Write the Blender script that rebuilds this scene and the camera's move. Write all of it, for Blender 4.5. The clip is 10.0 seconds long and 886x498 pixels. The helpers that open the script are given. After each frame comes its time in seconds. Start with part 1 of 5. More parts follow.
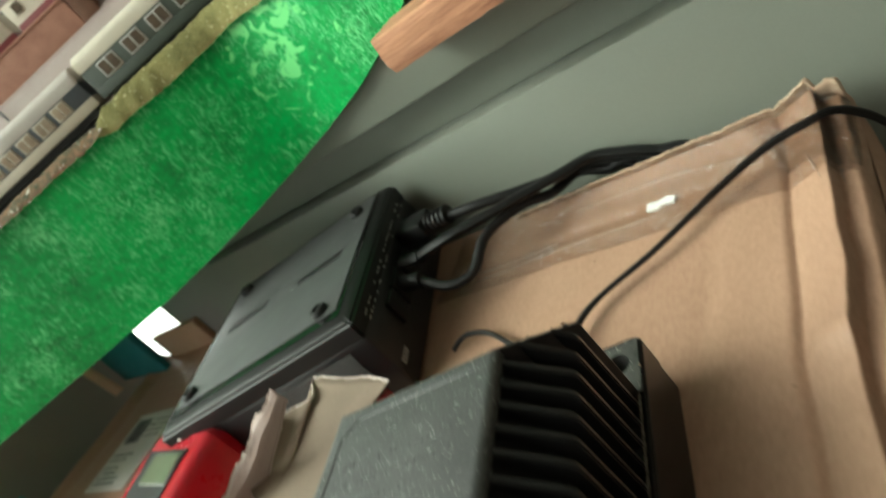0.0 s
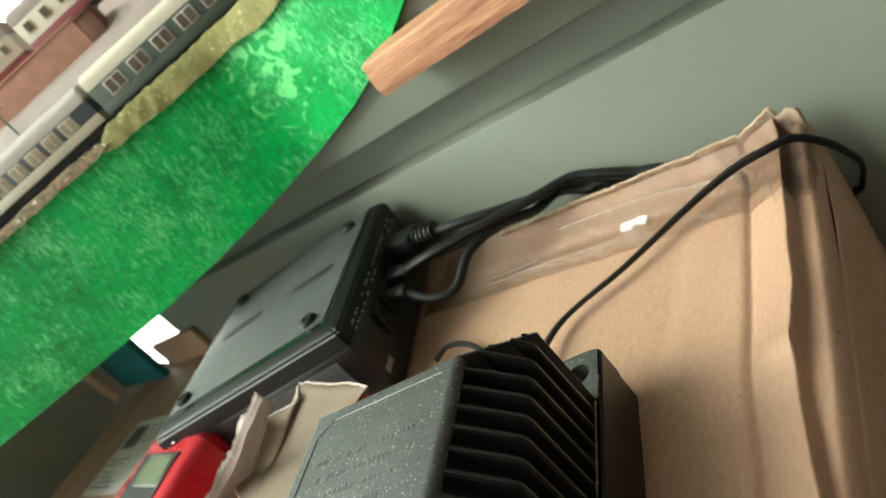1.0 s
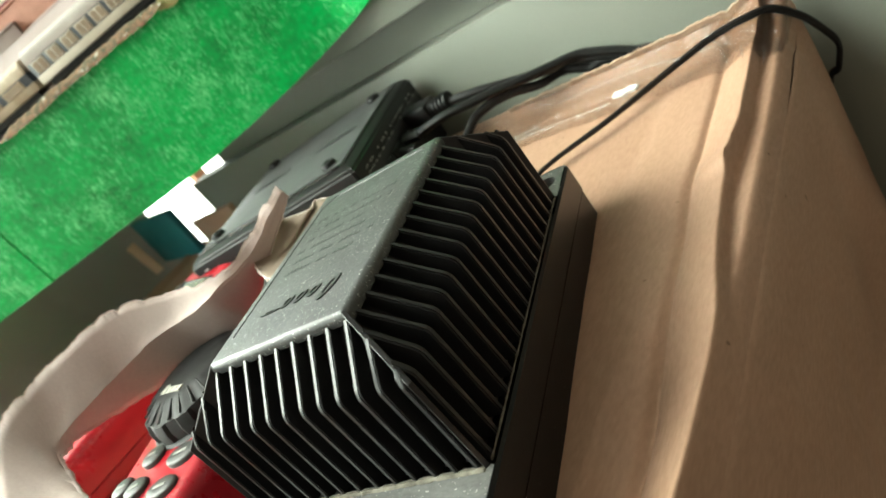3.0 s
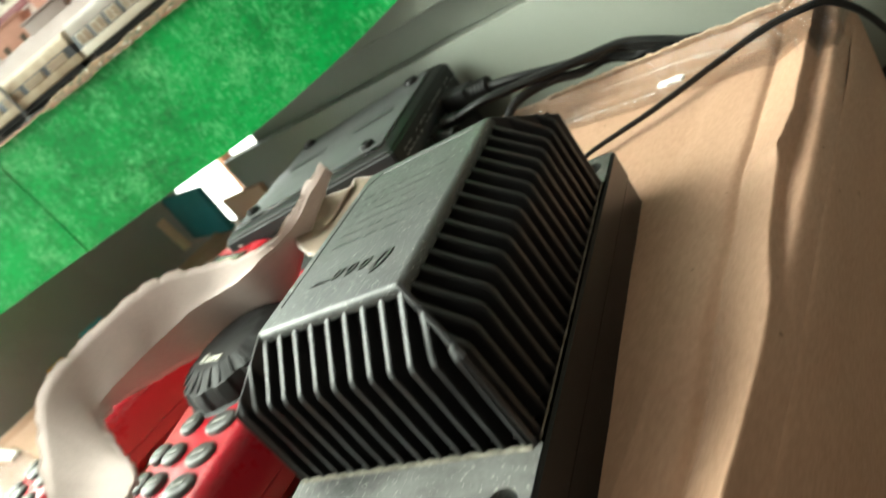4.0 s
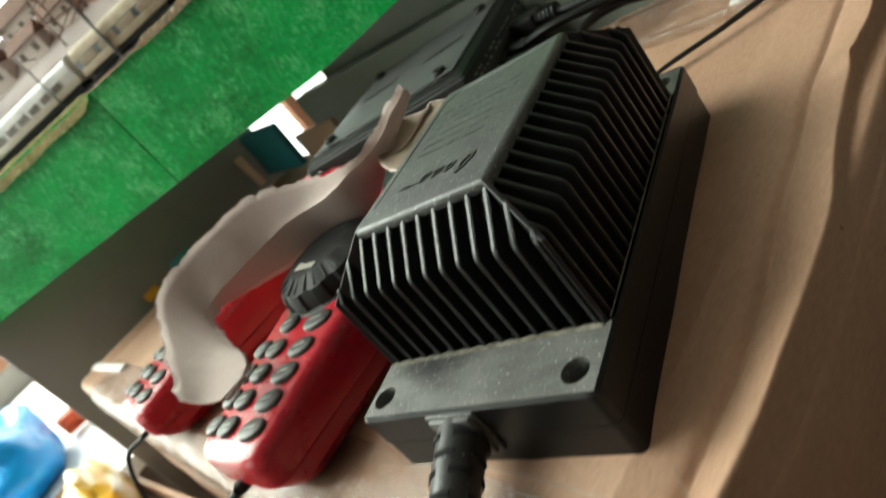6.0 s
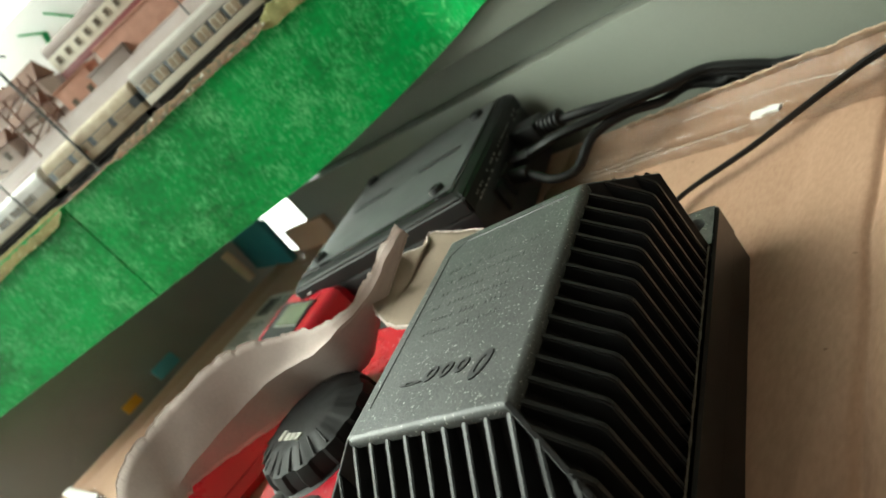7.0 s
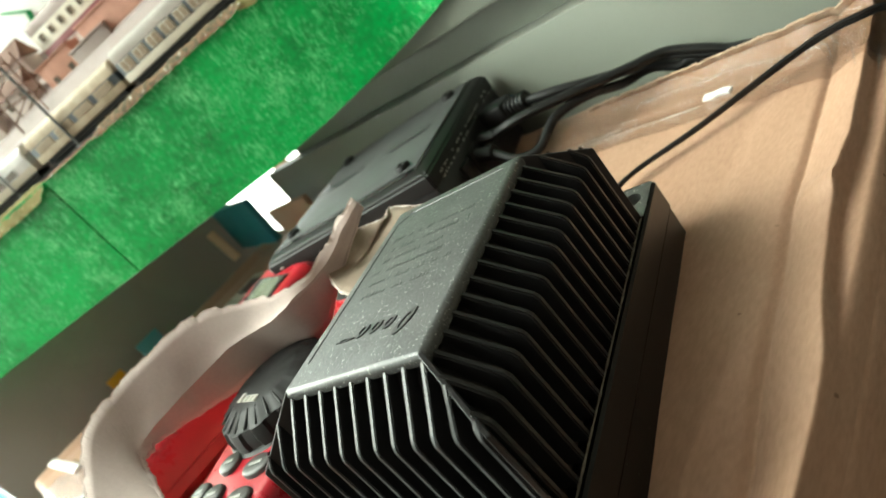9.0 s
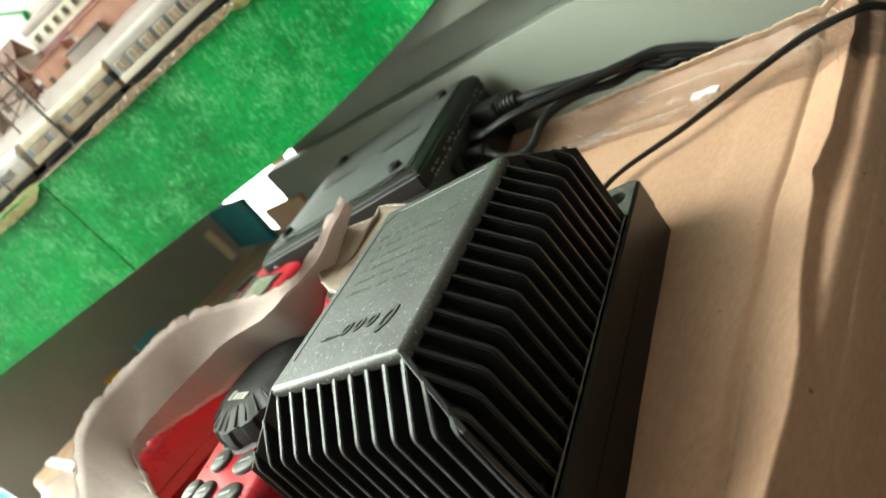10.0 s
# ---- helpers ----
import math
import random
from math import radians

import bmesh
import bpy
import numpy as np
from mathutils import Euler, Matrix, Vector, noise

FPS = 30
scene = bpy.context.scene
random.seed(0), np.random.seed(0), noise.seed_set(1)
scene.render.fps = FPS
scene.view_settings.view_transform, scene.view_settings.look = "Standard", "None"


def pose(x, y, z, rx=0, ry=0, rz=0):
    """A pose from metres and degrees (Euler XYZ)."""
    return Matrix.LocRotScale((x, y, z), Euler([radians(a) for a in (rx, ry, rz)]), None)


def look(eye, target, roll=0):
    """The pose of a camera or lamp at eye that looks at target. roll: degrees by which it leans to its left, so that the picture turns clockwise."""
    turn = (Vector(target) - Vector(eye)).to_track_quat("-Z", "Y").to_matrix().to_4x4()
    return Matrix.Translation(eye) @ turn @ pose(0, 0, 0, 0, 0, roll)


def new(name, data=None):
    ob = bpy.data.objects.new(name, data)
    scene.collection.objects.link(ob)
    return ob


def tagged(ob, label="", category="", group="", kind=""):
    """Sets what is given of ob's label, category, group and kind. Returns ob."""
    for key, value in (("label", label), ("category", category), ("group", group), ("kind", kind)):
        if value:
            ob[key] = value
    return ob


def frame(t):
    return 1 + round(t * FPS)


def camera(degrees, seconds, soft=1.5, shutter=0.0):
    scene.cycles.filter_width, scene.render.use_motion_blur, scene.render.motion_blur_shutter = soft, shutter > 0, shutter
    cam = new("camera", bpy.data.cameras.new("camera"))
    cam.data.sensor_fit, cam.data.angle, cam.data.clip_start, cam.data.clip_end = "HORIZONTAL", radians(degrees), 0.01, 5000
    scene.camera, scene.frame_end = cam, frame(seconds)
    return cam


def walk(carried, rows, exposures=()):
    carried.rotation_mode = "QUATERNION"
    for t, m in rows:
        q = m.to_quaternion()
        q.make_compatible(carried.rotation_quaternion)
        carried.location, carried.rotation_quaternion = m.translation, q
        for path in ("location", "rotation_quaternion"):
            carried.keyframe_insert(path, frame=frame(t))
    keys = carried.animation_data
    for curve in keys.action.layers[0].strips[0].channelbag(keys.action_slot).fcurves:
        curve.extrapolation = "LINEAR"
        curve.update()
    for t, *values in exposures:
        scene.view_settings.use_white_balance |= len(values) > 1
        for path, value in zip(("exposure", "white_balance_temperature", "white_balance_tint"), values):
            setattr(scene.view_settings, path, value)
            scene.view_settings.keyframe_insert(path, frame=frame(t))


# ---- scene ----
cam = camera(67.5, 10.0, 1.6, 0.5)
# a small lens, focused on the transformer
cam.data.dof.use_dof, cam.data.dof.focus_distance, cam.data.dof.aperture_fstop = True, 0.18, 17.0
PATH = [
    (0, (0.145, 0.004, 0.85), (-0.81, 1.585, 0.083), -42.7),
    (0.5, (0.156, -0.022, 0.84), (-0.798, 1.548, 0.051), -41.3),
    (1, (0.159, -0.006, 0.85), (-0.786, 1.598, 0.12), -41.6),
    (1.5, (0.158, -0.047, 0.836), (-0.786, 1.528, 0.044), -41.9),
    (2, (0.158, -0.032, 0.835), (-0.774, 1.574, 0.091), -39.8),
    (2.5, (0.17, -0.066, 0.821), (-0.888, 1.448, 0.053), -39.5),
    (2.7, (0.172, -0.063, 0.821), (-0.907, 1.431, 0.044), -39.5),
    (3.8, (0.172, -0.059, 0.818), (-0.942, 1.418, 0.058), -38.2),
    (4, (0.164, -0.065, 0.823), (-0.974, 1.392, 0.061), -37.6),
    (4.5, (0.168, -0.107, 0.817), (-1.131, 1.202, 0.045), -39.5),
    (5, (0.166, -0.118, 0.825), (-1.169, 1.167, 0.073), -40.4),
    (5.2, (0.171, -0.12, 0.824), (-1.168, 1.143, 0.041), -40.9),
    (6.3, (0.162, -0.067, 0.826), (-1.133, 1.253, 0.065), -40.9),
    (6.5, (0.154, -0.055, 0.831), (-1.114, 1.306, 0.096), -41.2),
    (7, (0.153, -0.043, 0.84), (-1.099, 1.369, 0.179), -40.8),
    (7.5, (0.158, -0.045, 0.837), (-1.11, 1.349, 0.166), -41.1),
    (8, (0.167, -0.035, 0.834), (-1.098, 1.355, 0.15), -41.0),
    (8.5, (0.169, -0.039, 0.832), (-1.091, 1.35, 0.138), -40.8),
    (9, (0.17, -0.048, 0.829), (-1.09, 1.342, 0.136), -40.4),
    (9.5, (0.17, -0.05, 0.827), (-1.088, 1.34, 0.13), -40.1),
    (10, (0.175, -0.048, 0.827), (-1.088, 1.338, 0.132), -40.6),
]
EXPOSURES = [(0, -0.77, 6500, -8), (1, -0.36, 6500, -8), (2.5, -0.03, 6500, -7), (4, -0.02, 6500, -7), (4.5, -0.15, 6500, -6), (5.2, -0.53, 6500, -6), (6.5, -1.00, 6500, -7), (7.0, -0.70, 6500, -8), (7.5, -0.51, 6500, -8), (8.5, -0.32, 6500, -8), (10, -0.12, 6500, -8)]
walk(cam, [(t, look(eye, target, roll)) for t, eye, target, roll in PATH], EXPOSURES)

# ---------------------------------------------------------------- light
ROOM = pose(0, 0, 0, 0, 0, -14.48)
world = bpy.data.worlds.new("world")
world.use_nodes = True
scene.world = world
wn = world.node_tree
sky = wn.nodes.new("ShaderNodeTexSky")
sky.sky_type = "NISHITA"
sky.sun_disc = False
sky.sun_elevation, sky.sun_rotation = radians(40), radians(250)
wn.links.new(sky.outputs["Color"], wn.nodes["Background"].inputs["Color"])
wn.nodes["Background"].inputs["Strength"].default_value = 0.1


def window_light(name, m, sx, sy, watts, colour):
    lamp = bpy.data.lights.new(name, "AREA")
    lamp.shape, lamp.size, lamp.size_y, lamp.energy, lamp.color = "RECTANGLE", sx, sy, watts, colour
    ob = new(name, lamp)
    ob.matrix_world = m
    return ob


# daylight through the large window at the side, and the one behind the layout
window_light("skylight_daylight", ROOM @ look((-1.58, -0.88, 2.47), (-0.3, -0.1, 0.85)), 2.1, 1.25, 155, (1.0, 0.985, 0.95))
window_light("window_daylight", ROOM @ look((-2.55, -0.80, 1.5), (0.0, -0.4, 0.9)), 1.6, 1.8, 160, (1.0, 0.98, 0.94))
window_light("door_daylight", ROOM @ look((-2.55, 1.47, 1.3), (0.0, 1.4, 1.1)), 2.3, 2.25, 110, (0.97, 0.99, 1.0))
# weak fill lamp added at the front, out of view
window_light("front_fill", ROOM @ look((-1.17, -2.55, 1.5), (-0.3, 0.0, 0.8)), 1.25, 1.4, 7, (0.98, 1.0, 0.96))

# ---------------------------------------------------------------- helpers


def link_nodes(nt, *pairs):
    for a, b in pairs:
        nt.links.new(a, b)


def mat(name, c1, c2=None, scale=60.0, rough=0.5, metal=0.0, bump=0.0, bump_scale=400.0, fine=0.25, detail=6.0,
        stretch=(1, 1, 1), rough_var=0.1, spec=0.5, coat=0.0, speck=None, speck_scale=700.0, speck_cut=0.68, random_shift=0.0):
    """A surface with colour varied at two scales, grain, and optionally fine specks of another colour."""
    m = bpy.data.materials.new(name)
    m.use_nodes = True
    nt = m.node_tree
    b = nt.nodes["Principled BSDF"]
    c2 = c2 or tuple(v * 0.75 for v in c1)
    tc = nt.nodes.new("ShaderNodeTexCoord")
    mp = nt.nodes.new("ShaderNodeMapping")
    mp.inputs["Scale"].default_value = stretch
    n1 = nt.nodes.new("ShaderNodeTexNoise")
    n1.inputs["Scale"].default_value, n1.inputs["Detail"].default_value = scale, detail
    n2 = nt.nodes.new("ShaderNodeTexNoise")
    n2.inputs["Scale"].default_value, n2.inputs["Detail"].default_value = bump_scale, 3
    link_nodes(nt, (tc.outputs["Object"], mp.inputs[0]), (mp.outputs[0], n1.inputs["Vector"]), (mp.outputs[0], n2.inputs["Vector"]))
    ad = nt.nodes.new("ShaderNodeMix")
    ad.data_type = "FLOAT"
    ad.inputs[0].default_value = fine
    link_nodes(nt, (n1.outputs["Fac"], ad.inputs[2]), (n2.outputs["Fac"], ad.inputs[3]))
    ramp = nt.nodes.new("ShaderNodeMapRange")
    ramp.inputs[1].default_value, ramp.inputs[2].default_value = 0.34, 0.66
    link_nodes(nt, (ad.outputs[0], ramp.inputs[0]))
    mx = nt.nodes.new("ShaderNodeMix")
    mx.data_type = "RGBA"
    mx.inputs[6].default_value, mx.inputs[7].default_value = (*c1, 1), (*c2, 1)
    link_nodes(nt, (ramp.outputs[0], mx.inputs[0]))
    out = mx.outputs[2]
    if speck:
        n3 = nt.nodes.new("ShaderNodeTexNoise")
        n3.inputs["Scale"].default_value, n3.inputs["Detail"].default_value = speck_scale, 1.5
        r3 = nt.nodes.new("ShaderNodeMapRange")
        r3.inputs[1].default_value, r3.inputs[2].default_value = speck_cut, speck_cut + 0.05
        m3 = nt.nodes.new("ShaderNodeMix")
        m3.data_type = "RGBA"
        m3.inputs[7].default_value = (*speck, 1)
        link_nodes(nt, (tc.outputs["Object"], n3.inputs["Vector"]), (n3.outputs["Fac"], r3.inputs[0]), (r3.outputs[0], m3.inputs[0]), (out, m3.inputs[6]))
        out = m3.outputs[2]
    if random_shift:
        oi = nt.nodes.new("ShaderNodeObjectInfo")
        hs = nt.nodes.new("ShaderNodeHueSaturation")
        r4 = nt.nodes.new("ShaderNodeMapRange")
        r4.inputs[3].default_value, r4.inputs[4].default_value = 1 - random_shift, 1 + random_shift
        link_nodes(nt, (oi.outputs["Random"], r4.inputs[0]), (r4.outputs[0], hs.inputs["Value"]), (out, hs.inputs["Color"]))
        out = hs.outputs[0]
    link_nodes(nt, (out, b.inputs["Base Color"]))
    rr = nt.nodes.new("ShaderNodeMapRange")
    rr.inputs[3].default_value, rr.inputs[4].default_value = max(0.02, rough - rough_var), min(1, rough + rough_var)
    link_nodes(nt, (ad.outputs[0], rr.inputs[0]), (rr.outputs[0], b.inputs["Roughness"]))
    b.inputs["Metallic"].default_value = metal
    b.inputs["Specular IOR Level"].default_value = spec
    b.inputs["Coat Weight"].default_value = coat
    if bump:
        bp = nt.nodes.new("ShaderNodeBump")
        bp.inputs["Strength"].default_value, bp.inputs["Distance"].default_value = bump, 0.001
        link_nodes(nt, (ad.outputs[0], bp.inputs["Height"]), (bp.outputs[0], b.inputs["Normal"]))
    return m


def glow(name, colour, strength):
    m = bpy.data.materials.new(name)
    m.use_nodes = True
    b = m.node_tree.nodes["Principled BSDF"]
    b.inputs["Base Color"].default_value = (0.8, 0.8, 0.8, 1)
    b.inputs["Emission Color"].default_value = (*colour, 1)
    b.inputs["Emission Strength"].default_value = strength
    return m


def finish(bm, name, smooth=None):
    bmesh.ops.recalc_face_normals(bm, faces=bm.faces)
    me = bpy.data.meshes.new(name)
    bm.to_mesh(me)
    bm.free()
    if smooth is not None:
        me.shade_smooth()
        me.set_sharp_from_angle(angle=radians(smooth))
    return me


def part(name, bm, material, parent, label="", smooth=35, m=None):
    me = finish(bm, name, smooth)
    me.materials.append(material)
    ob = new(name, me)
    ob.parent = parent
    if m is not None:
        ob.matrix_basis = m
    if label:
        tagged(ob, label)
    return ob


def thing(name, m, label, category, group=""):
    ob = new(name)
    ob.empty_display_size = 0.02
    ob.matrix_basis = m
    return tagged(ob, label, category, group)


def single(name, bm, material, m, label, category="", group="", kind="", smooth=35):
    me = finish(bm, name, smooth)
    me.materials.append(material)
    ob = new(name, me)
    ob.matrix_basis = m
    return tagged(ob, label, category, group, kind)


def box(bm, x0, x1, y0, y1, z0, z1, bevel=0.0, seg=2):
    v = [bm.verts.new((x, y, z)) for z in (z0, z1) for y in (y0, y1) for x in (x0, x1)]
    fs = [bm.faces.new([v[i] for i in q]) for q in ((0, 2, 3, 1), (4, 5, 7, 6), (0, 1, 5, 4), (2, 6, 7, 3), (0, 4, 6, 2), (1, 3, 7, 5))]
    if bevel:
        es = list({e for f in fs for e in f.edges})
        bmesh.ops.bevel(bm, geom=es, offset=bevel, segments=seg, affect="EDGES", profile=0.5)


def prism(bm, pts, a, b, axis="z"):
    """A closed outline pts of two coordinates, drawn out from a to b along an axis."""
    def at(p, k):
        return {"z": (p[0], p[1], k), "y": (p[0], k, p[1]), "x": (k, p[0], p[1])}[axis]
    lo = [bm.verts.new(at(p, a)) for p in pts]
    hi = [bm.verts.new(at(p, b)) for p in pts]
    n = len(pts)
    bm.faces.new(lo[::-1])
    bm.faces.new(hi)
    for i in range(n):
        bm.faces.new((lo[i], lo[(i + 1) % n], hi[(i + 1) % n], hi[i]))


def disc_prism(bm, cx, cy, r, z0, z1, n=24, r1=None, sy=1.0):
    r1 = r if r1 is None else r1
    lo = [bm.verts.new((cx + r * math.cos(2 * math.pi * i / n), cy + sy * r * math.sin(2 * math.pi * i / n), z0)) for i in range(n)]
    hi = [bm.verts.new((cx + r1 * math.cos(2 * math.pi * i / n), cy + sy * r1 * math.sin(2 * math.pi * i / n), z1)) for i in range(n)]
    bm.faces.new(lo[::-1])
    bm.faces.new(hi)
    for i in range(n):
        bm.faces.new((lo[i], lo[(i + 1) % n], hi[(i + 1) % n], hi[i]))


def lathe(bm, rings, n=24, c=(0, 0, 0), flute=0.0, flutes=0, sy=1.0):
    """Rings of (radius, z) about the z axis; flute pulls the rim in n places."""
    loops = []
    for r, z in rings:
        row = []
        for i in range(n):
            a = 2 * math.pi * i / n
            q = r * (1 - (flute if flutes and (i * flutes // n) % 2 and r > 0.6 * rings[0][0] else 0))
            row.append(bm.verts.new((c[0] + q * math.cos(a), c[1] + sy * q * math.sin(a), c[2] + z)))
        loops.append(row)
    for lo, hi in zip(loops, loops[1:]):
        for i in range(n):
            bm.faces.new((lo[i], lo[(i + 1) % n], hi[(i + 1) % n], hi[i]))
    bm.faces.new(loops[0][::-1])
    bm.faces.new(loops[-1])


def spline(pts, per=8):
    """A smooth line through the points."""
    p = [Vector(q) for q in pts]
    p = [2 * p[0] - p[1]] + p + [2 * p[-1] - p[-2]]
    out = []
    for i in range(1, len(p) - 2):
        for k in range(per):
            t = k / per
            a, b, c, d = p[i - 1], p[i], p[i + 1], p[i + 2]
            out.append(0.5 * ((2 * b) + (c - a) * t + (2 * a - 5 * b + 4 * c - d) * t * t + (3 * b - a - 3 * c + d) * t ** 3))
    return out + [p[-2]]


def tube(bm, pts, r, n=8, per=8, radii=None, flat=1.0):
    path = spline(pts, per) if per else [Vector(q) for q in pts]
    up = Vector((0.13, 0.21, 0.97)).normalized()
    rows = []
    for i, q in enumerate(path):
        t = (path[min(i + 1, len(path) - 1)] - path[max(i - 1, 0)]).normalized()
        s = t.cross(up)
        s = s.normalized() if s.length > 1e-4 else Vector((1, 0, 0))
        w = s.cross(t).normalized()
        up = w
        rr = radii(i / (len(path) - 1)) if radii else r
        rows.append([bm.verts.new(q + rr * (math.cos(2 * math.pi * k / n) * s + flat * math.sin(2 * math.pi * k / n) * w)) for k in range(n)])
    for lo, hi in zip(rows, rows[1:]):
        for k in range(n):
            bm.faces.new((lo[k], lo[(k + 1) % n], hi[(k + 1) % n], hi[k]))
    bm.faces.new(rows[0][::-1])
    bm.faces.new(rows[-1])


def fresh():
    return bmesh.new()


def boxed(*a, **k):
    bm = bmesh.new()
    box(bm, *a, **k)
    return bm


# ---------------------------------------------------------------- materials
GREY_PAINT = mat("grey_panel_paint", (0.168, 0.180, 0.150), (0.150, 0.162, 0.134), scale=9, rough=0.42, bump=0.05, bump_scale=900, fine=0.3)
GREY_SIDE = mat("grey_side_paint", (0.34, 0.35, 0.335), (0.30, 0.31, 0.295), scale=9, rough=0.27, bump=0.05, bump_scale=900, fine=0.3)
GREY_DARK = mat("grey_panel_edge", (0.26, 0.265, 0.24), (0.2, 0.21, 0.19), scale=12, rough=0.55, bump=0.06)
CARTON = mat("kraft_carton", (0.45, 0.283, 0.192), (0.33, 0.195, 0.128), scale=17, rough=0.55, bump=0.28, bump_scale=750, fine=0.42, stretch=(1, 0.35, 1), speck=(0.16, 0.08, 0.04), speck_scale=160, speck_cut=0.77)
CARTON_TORN = mat("torn_carton_edge", (0.48, 0.37, 0.27), (0.33, 0.22, 0.15), scale=180, rough=0.9, bump=0.6, bump_scale=700)
BLACK = mat("black_plastic", (0.014, 0.014, 0.0145), (0.010, 0.010, 0.0105), scale=90, rough=0.33, spec=0.42, bump=0.0, bump_scale=1500, fine=0.5, rough_var=0.025)
BASE_BLACK = mat("satin_black_plastic", (0.008, 0.0078, 0.0076), (0.0055, 0.0055, 0.0055), scale=70, rough=0.33, spec=0.22, bump=0.04, bump_scale=1600, fine=0.5, rough_var=0.06, speck=(0.06, 0.058, 0.05), speck_scale=900, speck_cut=0.74)
BLACK_GLOSS = mat("black_gloss_plastic", (0.008, 0.0085, 0.008), (0.006, 0.006, 0.006), scale=60, spec=0.3, rough=0.46, rough_var=0.06)
RIM_GLOSS = mat("black_polished_rim", (0.006, 0.0065, 0.006), (0.005, 0.005, 0.005), scale=60, rough=0.14, rough_var=0.05)
RUBBER = mat("black_rubber", (0.007, 0.007, 0.007), (0.0045, 0.0045, 0.0045), scale=120, spec=0.35, rough=0.55, bump=0.1, bump_scale=900)
DUSTY = mat("dusty_black_plastic", (0.075, 0.078, 0.076), (0.034, 0.036, 0.036), scale=55, rough=0.42, rough_var=0.2, bump=0.22, bump_scale=1300, fine=0.5, speck=(0.45, 0.46, 0.44), speck_scale=1500, speck_cut=0.675)
LEDGE = mat("dust_smeared_plastic", (0.145, 0.146, 0.138), (0.004, 0.0045, 0.004), scale=65, rough=0.42, rough_var=0.16, bump=0.2, bump_scale=1300, fine=0.18, stretch=(0.5, 1, 1), speck=(0.42, 0.42, 0.38), speck_scale=1300, speck_cut=0.675)
KEY_RUBBER = mat("grey_key_rubber", (0.045, 0.045, 0.041), (0.033, 0.033, 0.031), scale=90, rough=0.45, spec=0.6)
DUST = mat("grey_fluff", (0.2, 0.185, 0.15), (0.07, 0.065, 0.05), scale=300, rough=1.0, bump=0.8)
RED = mat("red_plastic", (0.40, 0.008, 0.021), (0.34, 0.006, 0.017), scale=40, rough=0.28, bump=0.03, rough_var=0.07)
GREYBOARD = mat("grey_paperboard", (0.53, 0.44, 0.405), (0.44, 0.36, 0.33), scale=38, rough=0.85, bump=0.25, bump_scale=700)
KRAFT_INNER = mat("brown_paperboard", (0.26, 0.198, 0.15), (0.21, 0.16, 0.118), scale=45, rough=0.85, bump=0.25, bump_scale=700)
METAL_PLATE = mat("dark_metal_plate", (0.078, 0.08, 0.08), (0.062, 0.064, 0.064), scale=50, rough=0.5, metal=0.0, bump=0.12, bump_scale=1500, speck=(0.4, 0.4, 0.4), speck_scale=500, speck_cut=0.76)
WHITE = mat("white_plastic", (0.8, 0.8, 0.78), (0.74, 0.74, 0.72), scale=30, rough=0.5)
WOOD = mat("raw_wood", (0.50, 0.25, 0.14), (0.17, 0.065, 0.035), scale=260, rough=0.8, bump=0.9, bump_scale=900, stretch=(0.07, 1, 1), fine=0.35)
FLOOR = mat("warm_wood_floor", (0.11, 0.062, 0.037), (0.08, 0.045, 0.027), scale=6, rough=0.4)
# near-black so the added right-hand wall returns little light to the carton
BOUNCE_STOP = mat("bounce_stop_dark", (0.065, 0.044, 0.033), (0.05, 0.034, 0.026), scale=5, rough=0.8, bump=0.1)
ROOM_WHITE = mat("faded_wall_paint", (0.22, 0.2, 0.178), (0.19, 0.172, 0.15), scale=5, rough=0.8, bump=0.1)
CEILING = mat("pale_ceiling_paint", (0.24, 0.23, 0.21), (0.21, 0.2, 0.185), scale=5, rough=0.85, bump=0.1)
GLOW = glow("daylight_outside", (1.0, 0.99, 0.97), 6.0)
# weaker glow for the added front opening, set by the fill wanted
GLOW_FILL = glow("dim_front_fill", (0.98, 1.0, 0.97), 4.0)


DAUB = (-0.028, 0.323, 0.842)


